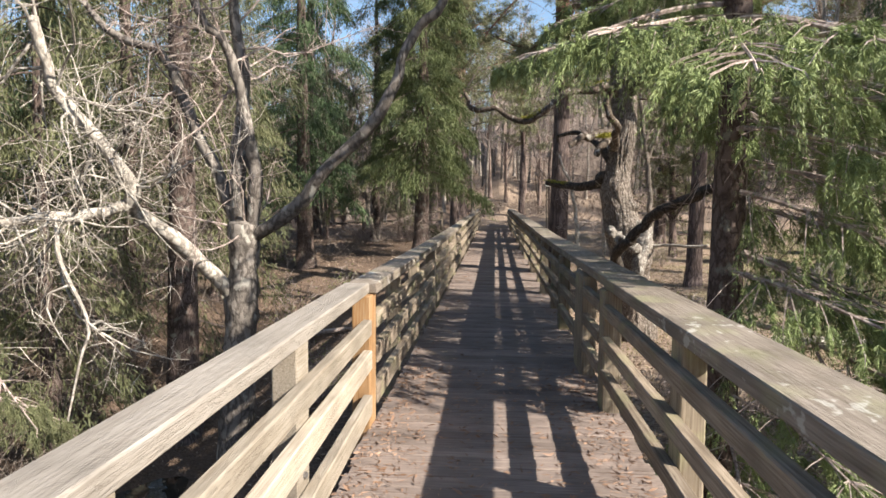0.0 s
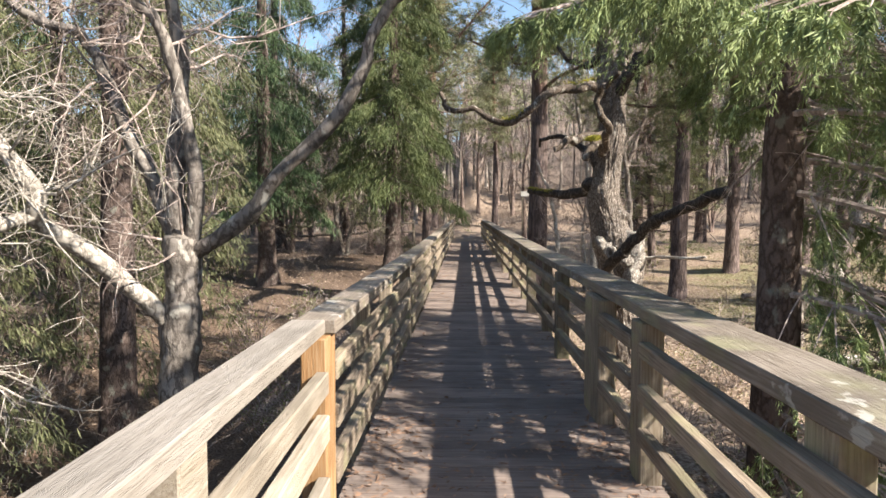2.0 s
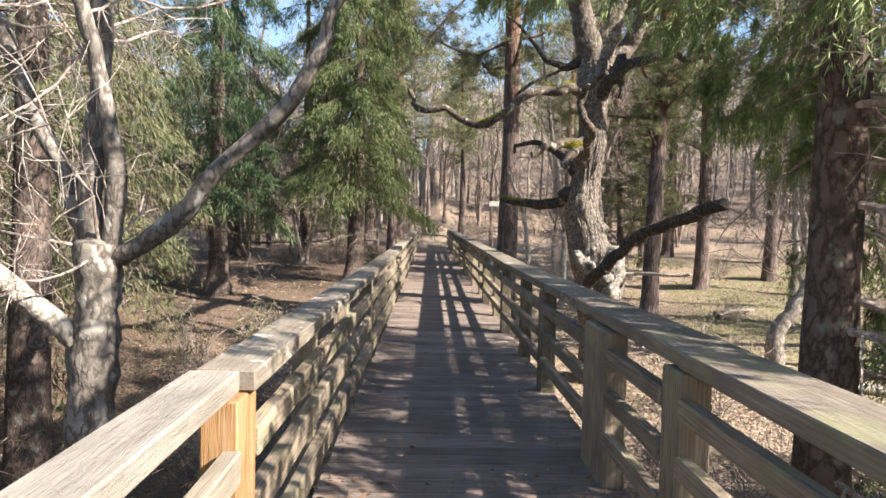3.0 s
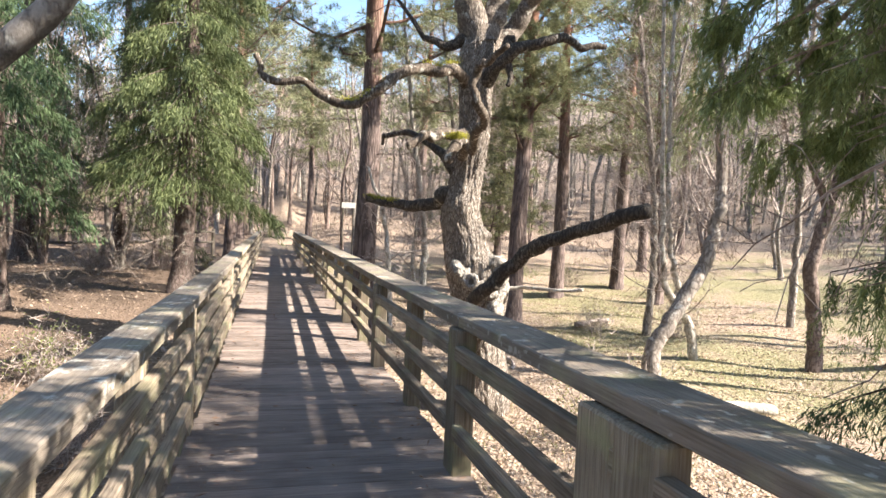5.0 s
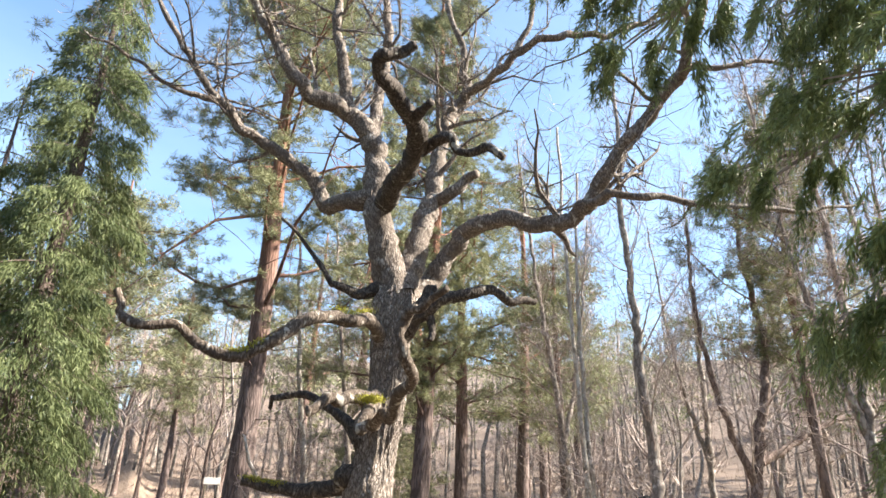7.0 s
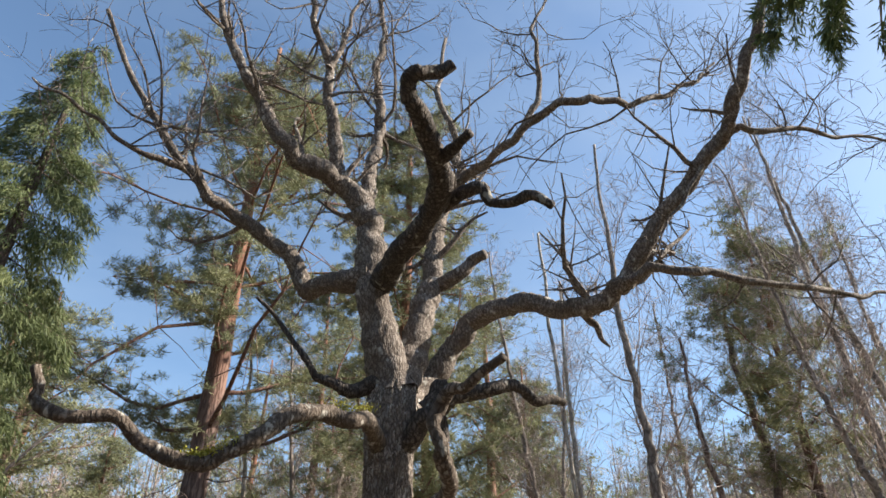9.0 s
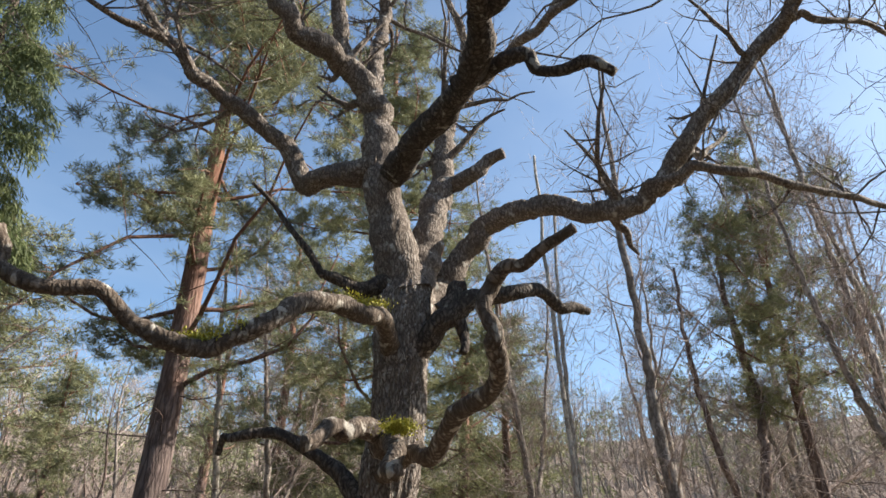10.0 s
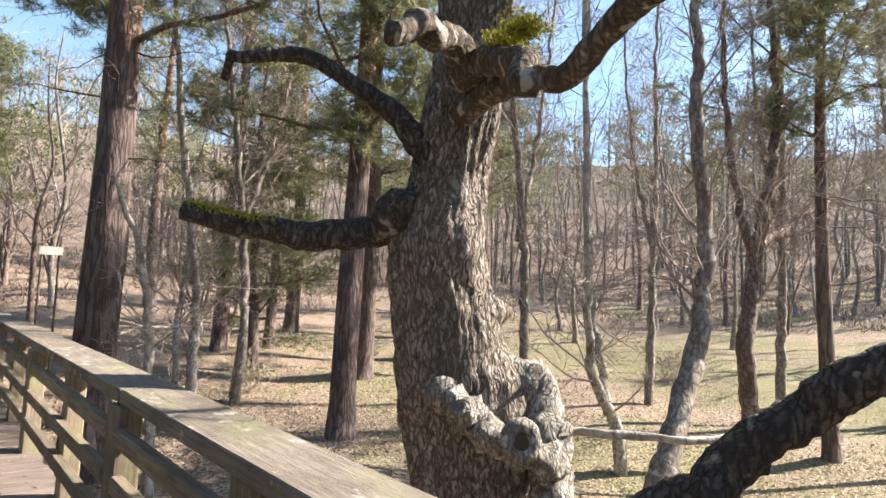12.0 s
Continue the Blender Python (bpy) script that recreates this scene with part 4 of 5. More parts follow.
# ---------------------------------------------------------------- the many-stemmed tree on the far bank of the gully
lt = thing("multi_stem_tree", (0, 0, 0), "bare grey many-stemmed tree with sunlit crooked limbs at the gully", "tree")
for pts, r0, r1, mat in (
    ([(-3.45, 8.1, gz(-3.4, 8.1) - 0.3), (-3.36, 8.1, -0.8), (-3.33, 8.10, -0.26), (-3.28, 8.1, 0.5), (-3.23, 8.1, 1.3)], 0.23, 0.19, M_STEMBARK),
    ([(-3.27, 8.1, 1.1), (-3.35, 8.1, 1.99), (-3.28, 8.2, 3.1), (-3.42, 8.3, 4.21), (-3.3, 8.4, 6.5)], 0.12, 0.05, M_STEMBARK),
    ([(-3.16, 8.1, 1.1), (-3.07, 8.0, 1.98), (-3.24, 8.0, 2.84), (-3.38, 7.9, 3.53), (-3.69, 7.8, 3.92), (-4.2, 7.6, 5.2)], 0.095, 0.04, M_STEMBARK),
    ([(-3.31, 8.1, 1.2), (-3.57, 8.2, 1.77), (-4.11, 8.3, 2.82), (-4.46, 8.4, 3.52), (-5.33, 8.4, 3.95), (-6, 8.3, 5)], 0.10, 0.035, M_STEMBARK),
    ([(-3.19, 8.1, 1.1), (-2.64, 8.0, 1.41), (-2.12, 8.0, 1.98), (-1.39, 8.0, 2.76), (-1.0, 8.0, 3.66), (-0.6, 8.0, 4.15), (-0.6, 8.1, 5.2)], 0.10, 0.04, M_STEMBARK),
    ([(-3.40, 8.1, 0.30), (-3.75, 7.5, 0.99), (-4.10, 6.95, 1.47), (-4.02, 6.8, 1.79), (-4.41, 6.6, 2.39), (-4.63, 6.4, 2.83), (-4.65, 6.2, 3.4)], 0.10, 0.05, M_PALEBARK),
    ([(-4.06, 6.9, 1.55), (-4.35, 6.7, 1.44), (-4.69, 6.5, 1.40), (-5.10, 6.2, 1.32), (-6, 5.6, 1.3)], 0.07, 0.04, M_PALEBARK),
):
    ob, q, r = limb("stem", pts, r0, r1, lt, mat, rng, 12, 0.06, wiggle=0.015)
    buf = Buf()
    for _ in range(8 if mat is not M_PALEBARK else 20):
        i = min(len(q) - 2, int(len(q) * (0.45 + 0.55 * rng.random())))
        if q[i][2] < 1.2 or (q[i][0] > -1.6 and q[i][2] > 2.4):
            continue
        w = unit(q[i + 1] - q[i] + 1.0 * rng.normal(0, 0.8, 3))
        sprout(buf, q[i], w, 0.8 + 1.4 * rng.random(), 0.016, 0, rng, 0.1, 0.4, (6, 5), 1.0)
    if buf.n:
        part("branchwork", buf.mesh("branchwork", M_PALEBARK if mat is M_PALEBARK else M_DRYTWIG), lt)
buf = Buf()
tube(buf, spline([(-4.62, 6.4, 1.38), (-4.46, 6.2, 0.95), (-4.04, 6.0, 0.34), (-4.07, 5.9, -0.04), (-4.21, 5.8, -0.86)], 24), np.linspace(0.03, 0.008, 24), 6)
for st, w, ln in (((-4.46, 6.2, 0.95), (0.2, -0.3, -0.8), 1.3), ((-4.04, 6.0, 0.34), (0.9, 0, -0.25), 1.1), ((-4.62, 6.4, 1.38), (-0.5, -0.5, -0.7), 1.4), ((-4.3, 6.1, 0.7), (-0.6, -0.3, -0.2), 0.9), ((-4.04, 6.0, 0.3), (0.7, -0.2, 0.1), 0.7)):
    sprout(buf, st, w, ln, 0.014, 0, rng, -0.2, 0.45, (5, 4), 0.9)
part("hanging_twig", buf.mesh("hanging_twig", M_PALEBARK), lt, "bleached hanging twigs")

# ---------------------------------------------------------------- the spruce beside the bridge
spruce = thing("spruce_tree", (1.97, 5.64, gz(1.97, 5.64)), "spruce with drooping bright green boughs beside the railing", "tree")
zb = gz(1.97, 5.64)
buf = Buf()
t = np.linspace(0, 1, 40)
tube(buf, np.stack([0.05 * np.sin(t * 5), 0.05 * np.cos(t * 4) - 0.05, t * 13 - 0.3], -1), 0.175 * (1 - 0.8 * t) + 0.08 * np.exp(-t * 30), 14, 0.04, rng)
part("trunk", buf.mesh("trunk", M_SPRUCEBARK, True), spruce)
fine_boughs = [bough_mesh(100 + k, 2.2, 85, M_SPRUCE, 0.30, 0.55) for k in range(4)]
coarse_boughs = [bough_mesh(120 + k, 2.2, 38, M_SPRUCE, 0.28, 0.5) for k in range(2)]
BOUGHS = [  # height above deck, direction in degrees (0 = +x, 90 = +y), length
    (3.25, 205, 2.0), (3.05, 232, 2.1), (3.0, 255, 2.2), (3.1, 280, 2.2), (2.8, 300, 2.2), (3.5, 180, 1.5), (3.7, 155, 1.3),
    (2.4, 315, 2.0), (2.2, 290, 2.0), (1.7, 305, 2.0), (1.2, 320, 2.0), (1.0, 295, 1.9), (0.6, 310, 2.0), (2.6, 335, 2.2), (1.9, 340, 2.2), (1.2, 350, 2.0), (0.3, 330, 2.0), (0.2, 285, 1.7), (-0.2, 260, 1.6), (-0.3, 300, 1.8),
    (3.0, 75, 2.1), (2.7, 60, 2.3), (3.2, 88, 1.8), (2.9, 66, 2.0), (2.4, 40, 2.2), (3.6, 105, 1.4), (2.9, 30, 2.2), (1.6, 20, 2.0),
    (3.8, 80, 1.7), (3.9, 240, 2.1), (4.1, 300, 1.5), (4.2, 20, 1.4), (4.3, 120, 2.0), (4.5, 200, 2.0), (5.4, 82, 2.8), (5.8, 72, 2.8), (5.1, 93, 2.5), (5.0, 255, 1.6), (5.2, 330, 1.2), (5.5, 30, 1.9), (5.7, 150, 1.9), (6.1, 220, 1.8), (6.4, 90, 1.8), (6.8, 300, 1.1), (7.2, 0, 1.1), (7.6, 180, 1.6), (8.0, 60, 1.5), (8.4, 240, 1.5), (8.9, 120, 1.4), (9.4, 300, 1.3), (10, 30, 1.2), (10.6, 200, 1.0),
]
for k, (h, a, ln) in enumerate(BOUGHS):
    fol, st = fine_boughs[k % 4] if h < 4.1 or ln > 2.4 else coarse_boughs[k % 2]
    bo = part("bough", st, spruce)
    bo.matrix_basis = pose(0, 0, h - zb, rng.normal(0, 6), rng.normal(0, 5), a) @ Matrix.Diagonal((ln / 2.2, ln / 2.2 * rng.choice([-1, 1]), ln / 2.2, 1))
    part("needles", fol, bo)
buf = Buf()
for _ in range(30):
    a = rng.uniform(-1.2, 1.6)
    h = rng.uniform(-1.0, 3.4)
    sprout(buf, [0.15 * np.cos(a), 0.15 * np.sin(a), h - zb], [np.cos(a), np.sin(a), -0.15], 0.5 + 1.1 * rng.random(), 0.012, 0, rng, -0.25, 0.3, (4, 3), 0.8, (4, 3, 3, 3))
part("deadwood", buf.mesh("deadwood", M_DRYTWIG), spruce, "dry grey dead branches")

# bough tips hanging at the gully by the near railing
lowspruce = thing("young_spruce", (-2.95, 3.15, gz(-2.95, 3.15)), "young spruce with grey-green drooping boughs in the gully", "tree")
buf = Buf()
tube(buf, [(0, 0, -0.2), (0.03, 0, 1.5), (0, 0.02, 3.4)], [0.09, 0.06, 0.015], 9)
part("trunk", buf.mesh("trunk", M_SPRUCEBARK, True), lowspruce)
grey_boughs = [bough_mesh(140 + k, 1.4, 70, M_SPRUCE_GREY, 0.7, 0.6) for k in range(2)]
for k in range(15):
    fol, st = grey_boughs[k % 2]
    bo = part("bough", st, lowspruce)
    f = k / 15
    bo.matrix_basis = pose(0, 0, 0.9 + 2.5 * f, 0, 0, k * 137.5) @ Matrix.Scale((1.0 - 0.6 * f), 4)
    part("needles", fol, bo)

# ---------------------------------------------------------------- trees with a known place
TCD = ("trunk", "crown", "deadwood")
spr_a = spruce_meshes(31, 15, 0.27, 95, M_SPRUCE_SHADED, 2.35, 0.17, 60, 30, 0.18)
spr_lit = spruce_meshes(36, 14.5, 0.27, 150, M_SPRUCE_LIT, 2.2, 0.19, 96, 30, 0.17)
spr_b = spruce_meshes(32, 17, 0.25, 42, M_SPRUCE_GREY, 2.6, 0.12, 52, 75)
spr_c = spruce_meshes(33, 12, 0.17, 52, M_SPRUCE_GREY, 2.2, 0.12, 48, 70)
spr_e = spruce_meshes(37, 17, 0.27, 42, M_SPRUCE_GREY, 2.6, 0.30, 44, 26)
spr_d = spruce_meshes(34, 11, 0.12, 190, M_SPRUCE_SHADED, 1.2, 0.10, 44, 40, 0.10)
plant("spruce_tree", spr_d, TCD, 4.75, 7.6, "slim spruce behind the railing, long hanging boughs coloured as in shade", "tree", "spruces", 30, 0.9)
plant("spruce_tree", spr_lit, TCD, -2.3, 20.0, "tall spruce near the bridge, hanging boughs coloured sunlit olive green", "tree", "spruces")
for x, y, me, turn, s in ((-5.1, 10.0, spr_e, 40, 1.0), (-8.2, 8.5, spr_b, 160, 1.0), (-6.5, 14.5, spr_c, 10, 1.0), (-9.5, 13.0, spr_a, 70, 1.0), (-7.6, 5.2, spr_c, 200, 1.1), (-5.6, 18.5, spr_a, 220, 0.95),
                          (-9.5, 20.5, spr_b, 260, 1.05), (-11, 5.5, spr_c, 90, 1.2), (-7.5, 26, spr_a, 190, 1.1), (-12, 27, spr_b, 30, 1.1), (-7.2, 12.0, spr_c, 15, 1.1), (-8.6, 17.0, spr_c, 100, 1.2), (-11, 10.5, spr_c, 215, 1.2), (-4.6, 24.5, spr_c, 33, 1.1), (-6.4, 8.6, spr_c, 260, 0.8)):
    plant("spruce_tree", me, TCD, x, y, "grey-green spruce with many dry lower branches" if me is not spr_a else "spruce on the gully side, dark green needles coloured as in shade", "tree", "spruces", turn, s)

# spruces added out of view so that their shadows fall on the deck
for x, y, me, turn, s in ((5.3, 4.4, spr_d, 70, 1.0), (7.5, 4.7, spr_c, 20, 1.25), (9.0, 5.2, spr_c, 80, 1.1), (8.7, 6.6, spr_c, 130, 1.1)):
    plant("spruce_tree", me, TCD, x, y, "unseen dense spruce placed east of the bridge to shade the deck", "tree", "spruces", turn, s)

pine_a = pine_meshes(41, 18, 0.30, 0.40)
pine_b = pine_meshes(42, 18, 0.27, 0.34)
pine_c = pine_meshes(43, 13, 0.22, 0.45)
TC = ("trunk", "crown")
near_pine = pine_meshes(44, 18, 0.29, 0.40, 130, 0.19, 0.0, 0.20, 0.075, 38)
near_pine_b = pine_meshes(45, 22.0, 0.27, 0.30, 130, 0.2, 0.0, 0.24, 0.08, 46, 0.135)
plant("pine_tree", near_pine, TC, 2.1, 21.5, "tall Scots pine with orange upper bark near the bridge", "tree", "pines", 0, 1.12)
plant("pine_tree", near_pine_b, TC, 6.7, 21.6, "Scots pine with a dark leaning trunk behind the oak", "tree", "pines", 60, 0.95, (0, 2))
for x, y, me, turn, s in ((14.5, 29, pine_b, 0, 1.0), (13.9, 25.5, pine_c, 80, 1.0), (10.5, 27, pine_a, 150, 0.9), (8.5, 33, pine_b, 40, 1.0), (12.5, 36, pine_a, 210, 1.0), (18, 33, pine_c, 30, 1.1), 
                          (24, 38, pine_b, 10, 1.0), (-1.8, 30, pine_c, 0, 1.0), (-3.4, 36, pine_b, 90, 0.9), (1.8, 44, pine_c, 45, 1.0), (-2.3, 46, pine_a, 135, 1.0),
                          (9, 44, pine_a, 20, 1.0)):
    plant("pine_tree", me, TC, x, y, "slender Scots pine with orange upper bark", "tree", "pines", turn, s)


low_pine = pine_meshes(46, 11, 0.17, 0.14, 36, 0.2, 0.0, 0.2)
meadow_pine = pine_meshes(47, 13.6, 0.15, 0.5, 110, 0.18, 0.0, 0.2, 0.08)
plant("pine_tree", meadow_pine, TC, 13.6, 15.4, "slim Scots pine with a dense tufted crown in the meadow", "tree", "pines", 20)
for x, y, turn, s in ((8.0, 29.5, 0, 1.0), (10.0, 32.5, 130, 1.1)):
    plant("pine_tree", low_pine, TC, x, y, "young pine with dead lower branches in the wood", "tree", "pines", turn, s)


def crooked(name, stems, label, mat, seed, kids=(6, 7), count=22, ln=(1.0, 2.8)):
    """A bare tree whose stems follow given lines."""
    rg = np.random.default_rng(seed)
    tr = thing(name, (0, 0, 0), label, "tree", "bare trees")
    for pts, r0, r1 in stems:
        ob, q, r = limb("stem", pts, r0, r1, tr, mat, rg, 11, 0.05, wiggle=0.02)
        buf = Buf()
        for _ in range(count):
            i = min(len(q) - 2, int(len(q) * (0.3 + 0.68 * rg.random())))
            w = unit(unit(q[i + 1] - q[i]) * 0.7 + rg.normal(0, 0.6, 3) + [0, 0, 0.2])
            sprout(buf, q[i], w, ln[0] + (ln[1] - ln[0]) * rg.random(), max(0.008, r[i] * 0.22), 0, rg, 0.25, 0.25, kids, 0.9, (5, 3, 3, 3), True)
        part("branchwork", buf.mesh("branchwork", M_DRYTWIG), tr)
    return tr


crooked("bare_tree", [([(6.9, 14.9, gz(6.9, 15) - 0.2), (6.92, 14.95, -0.6), (7.3, 15.0, 0.0), (8.0, 15.1, 0.96), (8.35, 15.15, 1.9), (8.50, 15.2, 2.83), (8.43, 15.3, 4.47), (8.44, 15.3, 5.65), (8.29, 15.3, 7.42), (8.40, 15.3, 9.81), (8.5, 15.3, 12.5)], 0.185, 0.03)],
        "pale bare tree with a sharply bent foot", M_GREYBARK, 61, count=32)
crooked("bare_tree", [([(9.65, 17.3, gz(9.6, 17.3) - 0.2), (9.5, 17.3, -0.55), (9.36, 17.3, -0.24), (8.80, 17.3, 0.45), (8.62, 17.3, 1.5), (8.54, 17.3, 2.98), (8.33, 17.3, 6.85), (8.2, 17.3, 11)], 0.12, 0.03),
                      ([(9.3, 17.35, -0.2), (9.1, 17.4, 0.6), (8.85, 17.5, 2.5), (8.8, 17.6, 6), (9.0, 17.6, 10)], 0.09, 0.03)], "slim pale twin-stemmed tree with a curved foot", M_PALEBARK, 62, count=18)
crooked("bare_tree", [([(12.1, 16.2, gz(12, 16.2) - 0.2), (12.05, 16.2, -0.3), (11.86, 16.2, 1.18), (12.45, 16.2, 3.13), (12.9, 16.2, 4.5), (13.23, 16.2, 5.77), (12.9, 16.2, 8.04), (13.2, 16.2, 10)], 0.19, 0.04),
                      ([(12.5, 16.2, 3.0), (13.4, 16.1, 3.4), (14.53, 16, 3.93), (16.5, 15.9, 4.6), (18.62, 15.8, 5.6)], 0.10, 0.03),
                      ([(12.2, 16.2, 2.5), (11.6, 16.3, 4.2), (11.2, 16.3, 6.2), (11.3, 16.3, 8.5)], 0.09, 0.03)], "red-brown bare tree with crooked spreading stems", M_BROWNBARK, 63, count=24)
crooked("bare_tree", [([(4.38, 23.8, gz(4.4, 23.8) - 0.2), (4.4, 23.8, 0.3), (4.33, 23.8, 1.8), (3.89, 23.8, 4.63), (3.51, 23.8, 7.47), (3.3, 23.8, 10)], 0.13, 0.03), ([(4.1, 23.7, gz(4.1, 23.8) - 0.2), (4.0, 23.7, 0.8), (4.15, 23.7, 2.2)], 0.08, 0.03)], "slim grey bare tree in the meadow", M_PALEBARK, 64, count=24)
crooked("bare_tree", [([(2.75, 20.3, gz(2.7, 20.3) - 0.2), (2.67, 20.4, 0.36), (2.51, 20.5, 1.87), (2.26, 20.5, 2.53), (2.0, 20.5, 3.2)], 0.08, 0.03)], "short pale dead sapling beside a pine", M_PALEBARK, 65, count=14, ln=(0.5, 1.4))
for k, (x, y, h) in enumerate(((11.5, 13.2, 15), (14.5, 13.8, 16), (16.5, 17.5, 15), (10.4, 20.5, 14), (19, 15.5, 16), (6.0, 25.5, 13), (15.5, 20.5, 14))):
    g = gz(x, y)
    dx = -1.2 if k % 2 else 0.8
    crooked("bare_tree", [([(x, y, g - 0.2), (x + 0.1, y, g + h * 0.2), (x + 0.25 * dx, y, g + h * 0.45), (x + 0.6 * dx, y + 0.2, g + h * 0.7), (x + dx, y + 0.3, g + h)], 0.13, 0.025),
                          ([(x + 0.15 * dx, y, g + h * 0.3), (x - 0.6 * dx, y + 0.3, g + h * 0.5), (x - 1.3 * dx, y + 0.4, g + h * 0.85)], 0.08, 0.02)], "tall pale bare tree with fine upright twigs", M_GREYBARK, 400 + k, count=36)

# ---------------------------------------------------------------- the wood all round
TB = ("trunk", "branchwork")
bare = [bare_tree_meshes(71, 11, 0.11, 1, 0.25), bare_tree_meshes(72, 13, 0.13, 1, 0.35), bare_tree_meshes(73, 9, 0.10, 2, 0.25, branches=9), bare_tree_meshes(74, 12, 0.12, 1, 0.3, mat=M_BROWNBARK), bare_tree_meshes(75, 8, 0.09, 3, 0.2, branches=7, mat=M_BROWNBARK)]
rng = np.random.default_rng(9)
placed = [(2.7, 13.9), (8, 15), (8.8, 17.3), (12.1, 16.2), (2.1, 21.5), (6.7, 21.6), (-2.3, 20), (13.9, 25.5), (14.5, 29)]
LABELS = ("slim grey leafless tree among the trunks", "tall grey leafless tree in the wood", "forked grey leafless tree", "brown leafless tree in the wood", "bushy brown leafless tree with several stems")
count = 0
for x, y in ((-1.6, 49), (0.9, 52), (2.6, 55), (-2.8, 56), (0.0, 60), (1.9, 63), (-1.5, 66), (3.5, 50), (-4.2, 51)):
    k = int(rng.integers(4))
    plant("bare_tree", bare[k], TB, x, y, LABELS[k], "tree", "bare trees", rng.uniform(0, 360), rng.uniform(0.8, 1.1))
while count < 100:
    a, r = rng.uniform(0.12, 2.1), rng.uniform(11, 58)
    x, y = 1 + r * np.cos(a), 10 + r * np.sin(a)
    if (abs(x) < 2.0 and y < 47) or min((x - p[0]) ** 2 + (y - p[1]) ** 2 for p in placed) < 3.2 or (x > 0 and r < 27 and rng.random() < 0.9):
        continue
    k = int(rng.integers(5))
    placed.append((x, y))
    plant("bare_tree", bare[k], TB, x, y, LABELS[k], "tree", "bare trees", rng.uniform(0, 360), rng.uniform(0.75, 1.2), (rng.normal(0, 2), rng.normal(0, 2)))
    count += 1

# far trunks on the hillsides, past counting
tb, cb, fb = Buf(), Buf(), Buf()
for k in range(700):
    a, r = (rng.uniform(0.1, 2.7) if k < 600 else rng.uniform(2.7, 6.2)), 42 + 80 * rng.random() ** 1.4
    x, y = 3 + r * np.cos(a), 12 + r * np.sin(a)
    if abs(x) < 2.2 and 30 < y < 50:
        continue
    z = gz(x, y)
    h = rng.uniform(8, 15)
    girth = 0.07 + 0.11 * rng.random() ** 2
    tube(tb, [(x, y, z - 0.5), (x + rng.normal(0, 0.3), y, z + h * 0.33), (x + rng.normal(0, 0.5), y, z + h * 0.66), (x + rng.normal(0, 0.9), y, z + h)], [girth * 1.2, girth, girth * 0.7, 0.02], 5, close=False)
    for _ in range(12):
        f = rng.uniform(0.2, 1)
        w = np.array([rng.normal(), rng.normal(), 0.7])
        sprout(cb, (x, y, z + h * f), w, h * 0.24, 0.03, 0, rng, 0.3, 0.25, (9,), 0.9, (3, 3, 3, 3), True)
    if rng.random() < 0.48:
        n = 330
        knots = rng.normal(0, 1, (22, 3)) * [1.2, 1.2, h * 0.16] + [x, y, z + h * 0.72]
        c = knots[rng.integers(0, 22, n)] + rng.normal(0, 0.28, (n, 3)) * [1, 1, 0.5]
        blades(fb, c, rng.normal(0, 1, (n, 3)) + [0, 0, 0.3], 0.45, 0.12, rng)
tagged(part("far_trunks", tb.mesh("far_trunks", M_STEMBARK)), "distant tree trunks on the hillsides", "woods", kind="stuff")
tagged(part("far_twigs", cb.mesh("far_twigs", M_DRYTWIG)), "haze of distant leafless twigs", "woods", kind="stuff")
tagged(part("far_needles", fb.mesh("far_needles", M_PINE)), "distant evergreen crowns", "woods", kind="stuff")


# ---------------------------------------------------------------- floor cover
def scatter(n, x0, x1, y0, y1, seed):
    rg = np.random.default_rng(seed)
    x, y = rg.uniform(x0, x1, n), rg.uniform(y0, y1, n)
    return np.stack([x, y, ground_z(x, y)], -1), rg


buf = Buf()
p, rg = scatter(46000, -9, 16, 0, 30, 81)
p = p[(p[:, 0] > 0) | (rg.random(len(p)) < 0.45)]
flat = rg.normal(0, 1, p.shape) * [1, 1, 0.35]
blades(buf, p + [0, 0, 0.015], flat, 0.06 + 0.05 * rg.random(len(p)), 0.035, rg)
tagged(part("leaf_litter", buf.mesh("leaf_litter", M_LITTER)), "dry brown fallen leaves over the forest floor", "leaf litter", kind="stuff")
buf = Buf()
p, rg = scatter(84000, 1.5, 26, 8, 40, 82)
keep = np.sin(p[:, 0] * 0.7 + 2 * np.sin(p[:, 1] * 0.4)) + np.sin(p[:, 1] * 0.6) + rg.normal(0, 0.6, len(p)) > 0.1
p = p[keep]
blades(buf, p, rg.normal(0, 0.6, p.shape) + [0, 0, 0.7], 0.05 + 0.07 * rg.random(len(p)), 0.012, rg)
tagged(part("grass", buf.mesh("grass", M_GRASS)), "short yellow-green winter grass", "grass", kind="stuff")
# brown brush on the slopes behind the meadow
rg = np.random.default_rng(84)
n = 2600
a, r = rg.uniform(-0.1, 2.3, n), rg.uniform(34, 75, n)
x, y = 1 + r * np.cos(a), 10 + r * np.sin(a)
ok = (np.abs(x) > 2.5) | (y > 46)
p = np.stack([x, y, ground_z(x, y)], -1)[ok]
buf = Buf()
for _ in range(14):
    blades(buf, p + rg.normal(0, 0.35, p.shape) * [1, 1, 0.05], rg.normal(0, 0.55, p.shape) + [0, 0, 0.8], 0.3 + 0.7 * rg.random(len(p)), 0.03, rg)
tagged(part("undergrowth", buf.mesh("undergrowth", M_BROWNBARK)), "low brown leafless brush on the far slopes", "brush", kind="stuff")
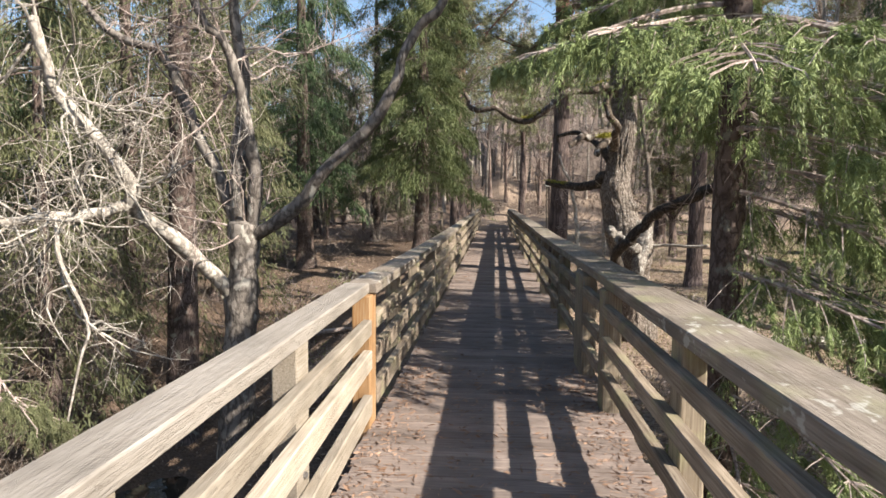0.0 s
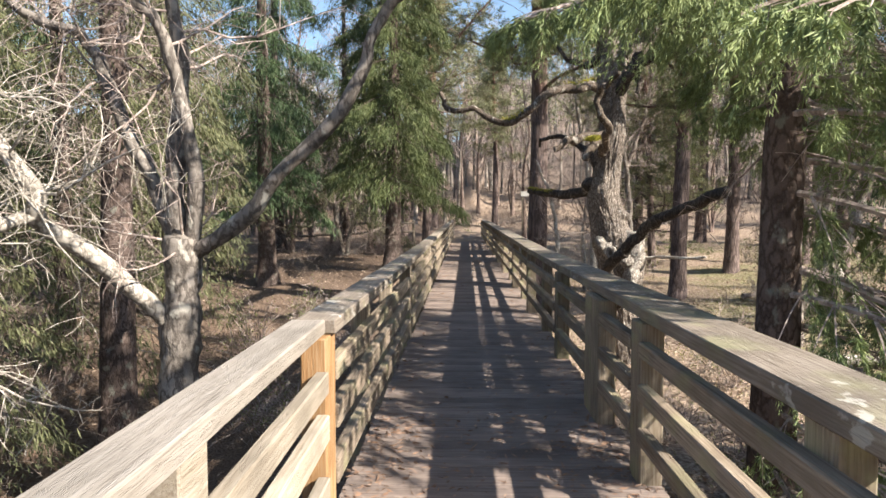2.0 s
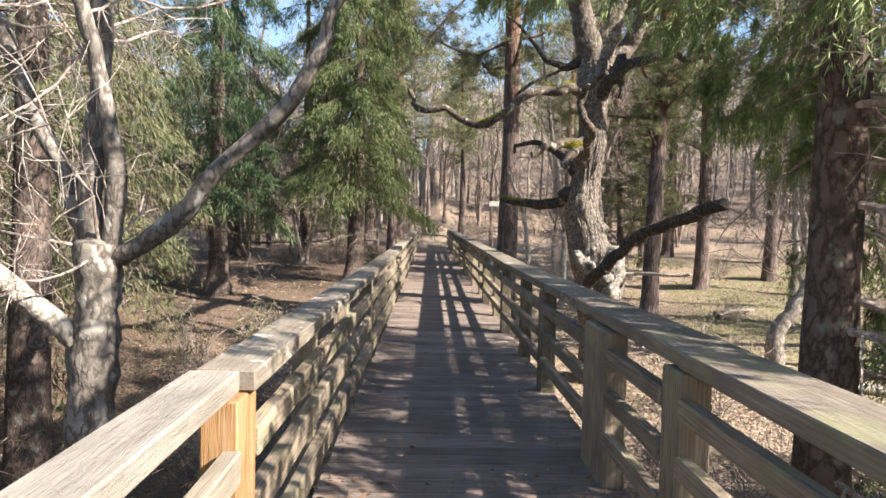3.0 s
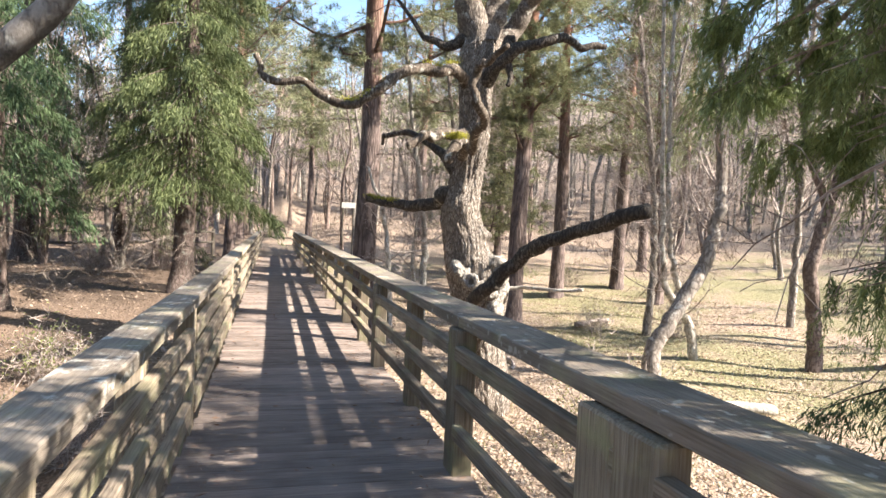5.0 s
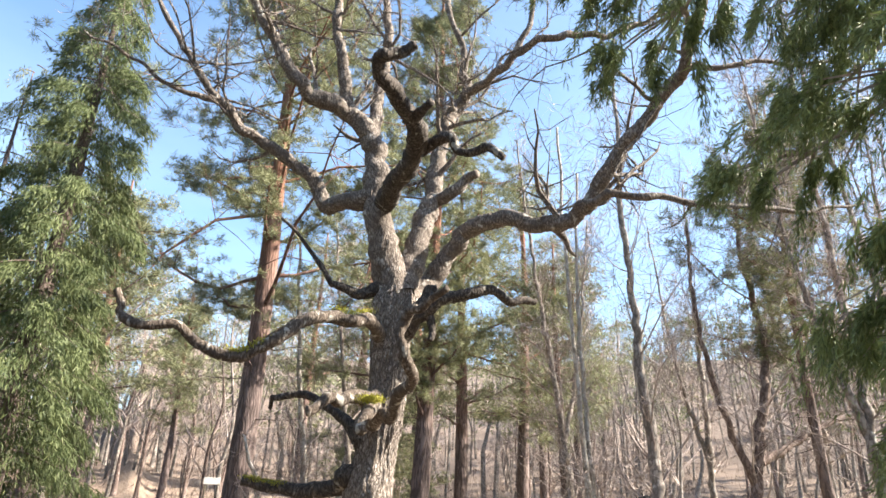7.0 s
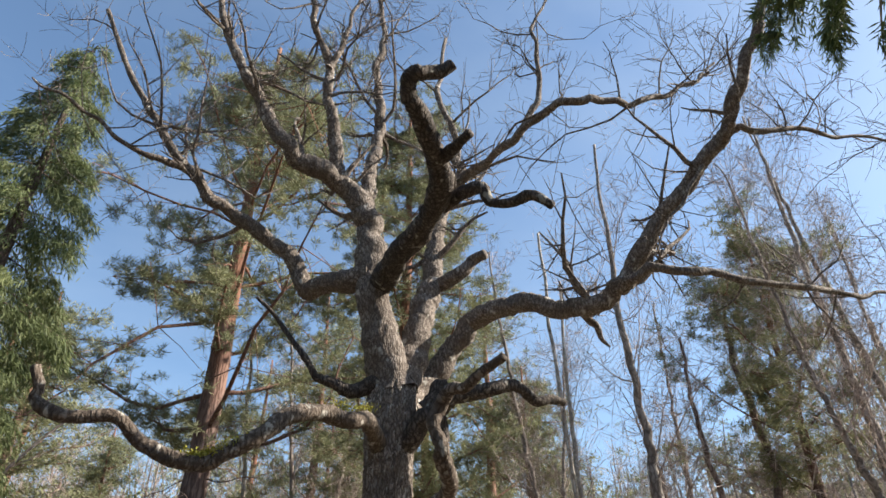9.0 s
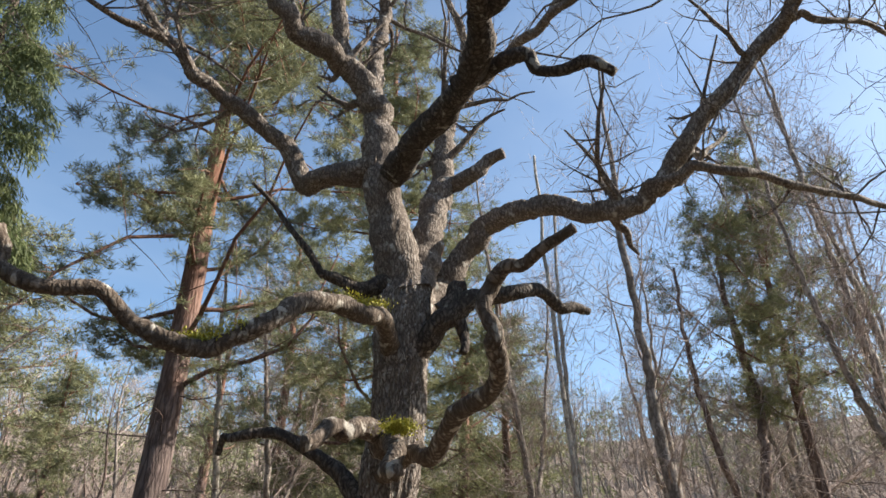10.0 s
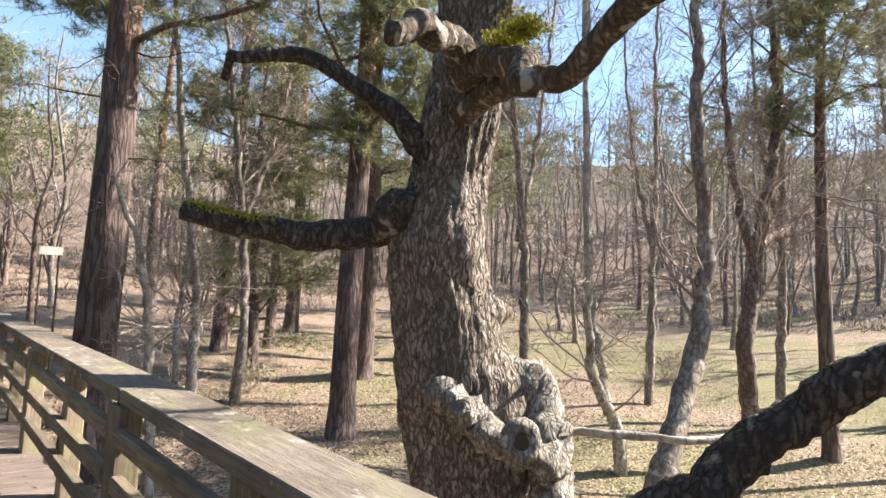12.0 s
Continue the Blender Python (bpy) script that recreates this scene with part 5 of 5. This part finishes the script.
# needles and leaves blown onto the deck
buf = Buf()
rg = np.random.default_rng(83)
n = 6500
yy = np.where(rg.random(n) < 0.5, rg.uniform(1, 6, n), rg.uniform(-1, 38, n))
xx = np.clip(np.where(rg.random(n) < 0.55, np.sign(rg.normal(0, 1, n)) * (0.86 - np.abs(rg.normal(0, 0.2, n))), rg.uniform(-0.8, 0.9, n)) + 0.04, -0.8, 0.94)
zz = 0.011 * np.maximum(0, yy - 11) + 0.004
blades(buf, np.stack([xx, yy, zz], -1), rg.normal(0, 1, (n, 3)) * [1, 1, 0.12], 0.03 + 0.05 * rg.random(n), 0.006 + 0.016 * rg.random(n) ** 3, rg)
tagged(part("deck_litter", buf.mesh("deck_litter", M_NEEDLES)), "dry needles and leaf bits lying on the deck", "leaf litter", kind="stuff")


def shrub(x, y, size, seed, leafy=True):
    rg = np.random.default_rng(seed)
    ob = thing("shrub", (x, y, gz(x, y)), "small sparse green shrub on the leaf litter" if leafy else "tangle of dry leafless brushwood", "shrub", "undergrowth")
    tb, lb = Buf(), Buf()
    for _ in range(14):
        w = np.array([rg.normal(0, 0.6), rg.normal(0, 0.6), 1])
        sprout(tb, (rg.normal(0, 0.08), rg.normal(0, 0.08), -0.05), w, size * (0.6 + 0.5 * rg.random()), 0.009, 0, rg, 0.3, 0.3, (6, 5), 0.9, (3, 3, 3, 3), True)
    part("branchwork", tb.mesh("branchwork", M_DRYTWIG), ob)
    if leafy:
        v = np.concatenate(tb.v)
        v = v[(v[:, 2] > 0.15 * size)]
        pick = v[rg.integers(0, len(v), 700)]
        blades(lb, pick + rg.normal(0, 0.02, pick.shape), rg.normal(0, 1, pick.shape), 0.05, 0.02, rg)
        part("foliage", lb.mesh("foliage", M_SHRUB), ob)


for k, (x, y, s, leafy) in enumerate(((4.4, 12.0, 1.6, True), (3.2, 7.5, 1.0, True), (2.4, 4.6, 1.0, True), (5.5, 9.0, 0.9, False), (3.4, 9.0, 1.0, False), (-2.6, 5.8, 1.3, False), (-3.0, 10.5, 1.3, True), (-4.0, 12.5, 1.5, True), (-2.4, 12.0, 1.1, False), (-5.5, 7.0, 1.5, False), (-6.8, 10.5, 1.6, False),
                                      (-3.6, 14.5, 1.2, True), (-4.6, 4.0, 1.3, False), (9, 21, 1.0, False), (11, 20, 1.1, False), (7, 27, 1.5, True), (12.5, 30, 1.6, True), (16, 27, 1.6, False), (-3.2, 24, 1.5, False), (-4.8, 22.5, 1.4, False), (2.6, 9.6, 0.8, False), (2.2, 2.6, 1.1, True), (19, 22, 1.5, False))):
    shrub(x, y, s, 300 + k, leafy)

# rustic fence beyond the spruce
fence = thing("rail_fence", (0, 0, 0), "rustic dark two-rail wooden fence on the bank", "fence")
fx = [-7.9, -5.9, -4.1, -2.6]
fy = [27.5, 28.4, 28.8, 31.5]
for x, y in zip(fx, fy):
    buf = Buf()
    tube(buf, [(x, y, gz(x, y) - 0.2), (x, y, gz(x, y) + 1.05)], [0.07, 0.06], 8, 0.03, rng)
    part("post", buf.mesh("post", M_FENCE), fence)
for a in range(3):
    for h in (0.5, 0.9):
        p0 = np.array([fx[a], fy[a], gz(fx[a], fy[a]) + h])
        p1 = np.array([fx[a + 1], fy[a + 1], gz(fx[a + 1], fy[a + 1]) + h + 0.04])
        buf = Buf()
        tube(buf, [p0, (p0 + p1) / 2 + [0, 0, -0.03], p1], [0.05, 0.045, 0.045], 7, 0.03, rng)
        part("rail", buf.mesh("rail", M_FENCE), fence)

# small notice board far off by the path
sign = thing("notice_board", (2.64, 30.0, gz(2.64, 30)), "small white notice board on two thin posts", "sign")
zt = 2.55 - gz(2.64, 30)
for dx in (-0.2, 0.2):
    buf = Buf()
    tube(buf, [(dx, 0, -0.2), (dx, 0, zt)], [0.03, 0.03], 6)
    part("post", buf.mesh("post", M_FENCE), sign)
part("board", box_mesh("board", -0.27, 0.27, -0.045, -0.02, zt - 0.12, zt + 0.10, M_SIGN, 0.004), sign)

# fallen branches and a log in the meadow
for k, (x, y, ln, r, turn, mat, label) in enumerate(((6.9, 13.2, 2.4, 0.13, -8, M_PALEBARK, "pale fallen log lying in the grass"), (9.5, 22, 2.0, 0.08, 30, M_DRYTWIG, "fallen dry branch on the grass"), (5.0, 17.5, 1.5, 0.04, 70, M_DRYTWIG, "fallen dry branch on the grass"), (-3.0, 13.0, 1.8, 0.05, 15, M_DRYTWIG, "fallen dry branch on the bank"), (-1.9, 15.4, 1.6, 0.04, 100, M_DRYTWIG, "fallen dry branch on the bank"))):
    ob = thing("fallen_log", (x, y, gz(x, y)), label, "log", "fallen wood")
    ob.rotation_euler = (0, 0, radians(turn))
    t = np.linspace(-0.5, 0.5, 12)
    buf = Buf()
    tube(buf, np.stack([t * ln, 0.06 * np.sin(t * 6), r * 0.7 + 0.03 * np.cos(t * 5)], -1), r * (1 - 0.35 * (t + 0.5)), 10, 0.08, rng)
    part("stem", buf.mesh("stem", mat, True), ob)
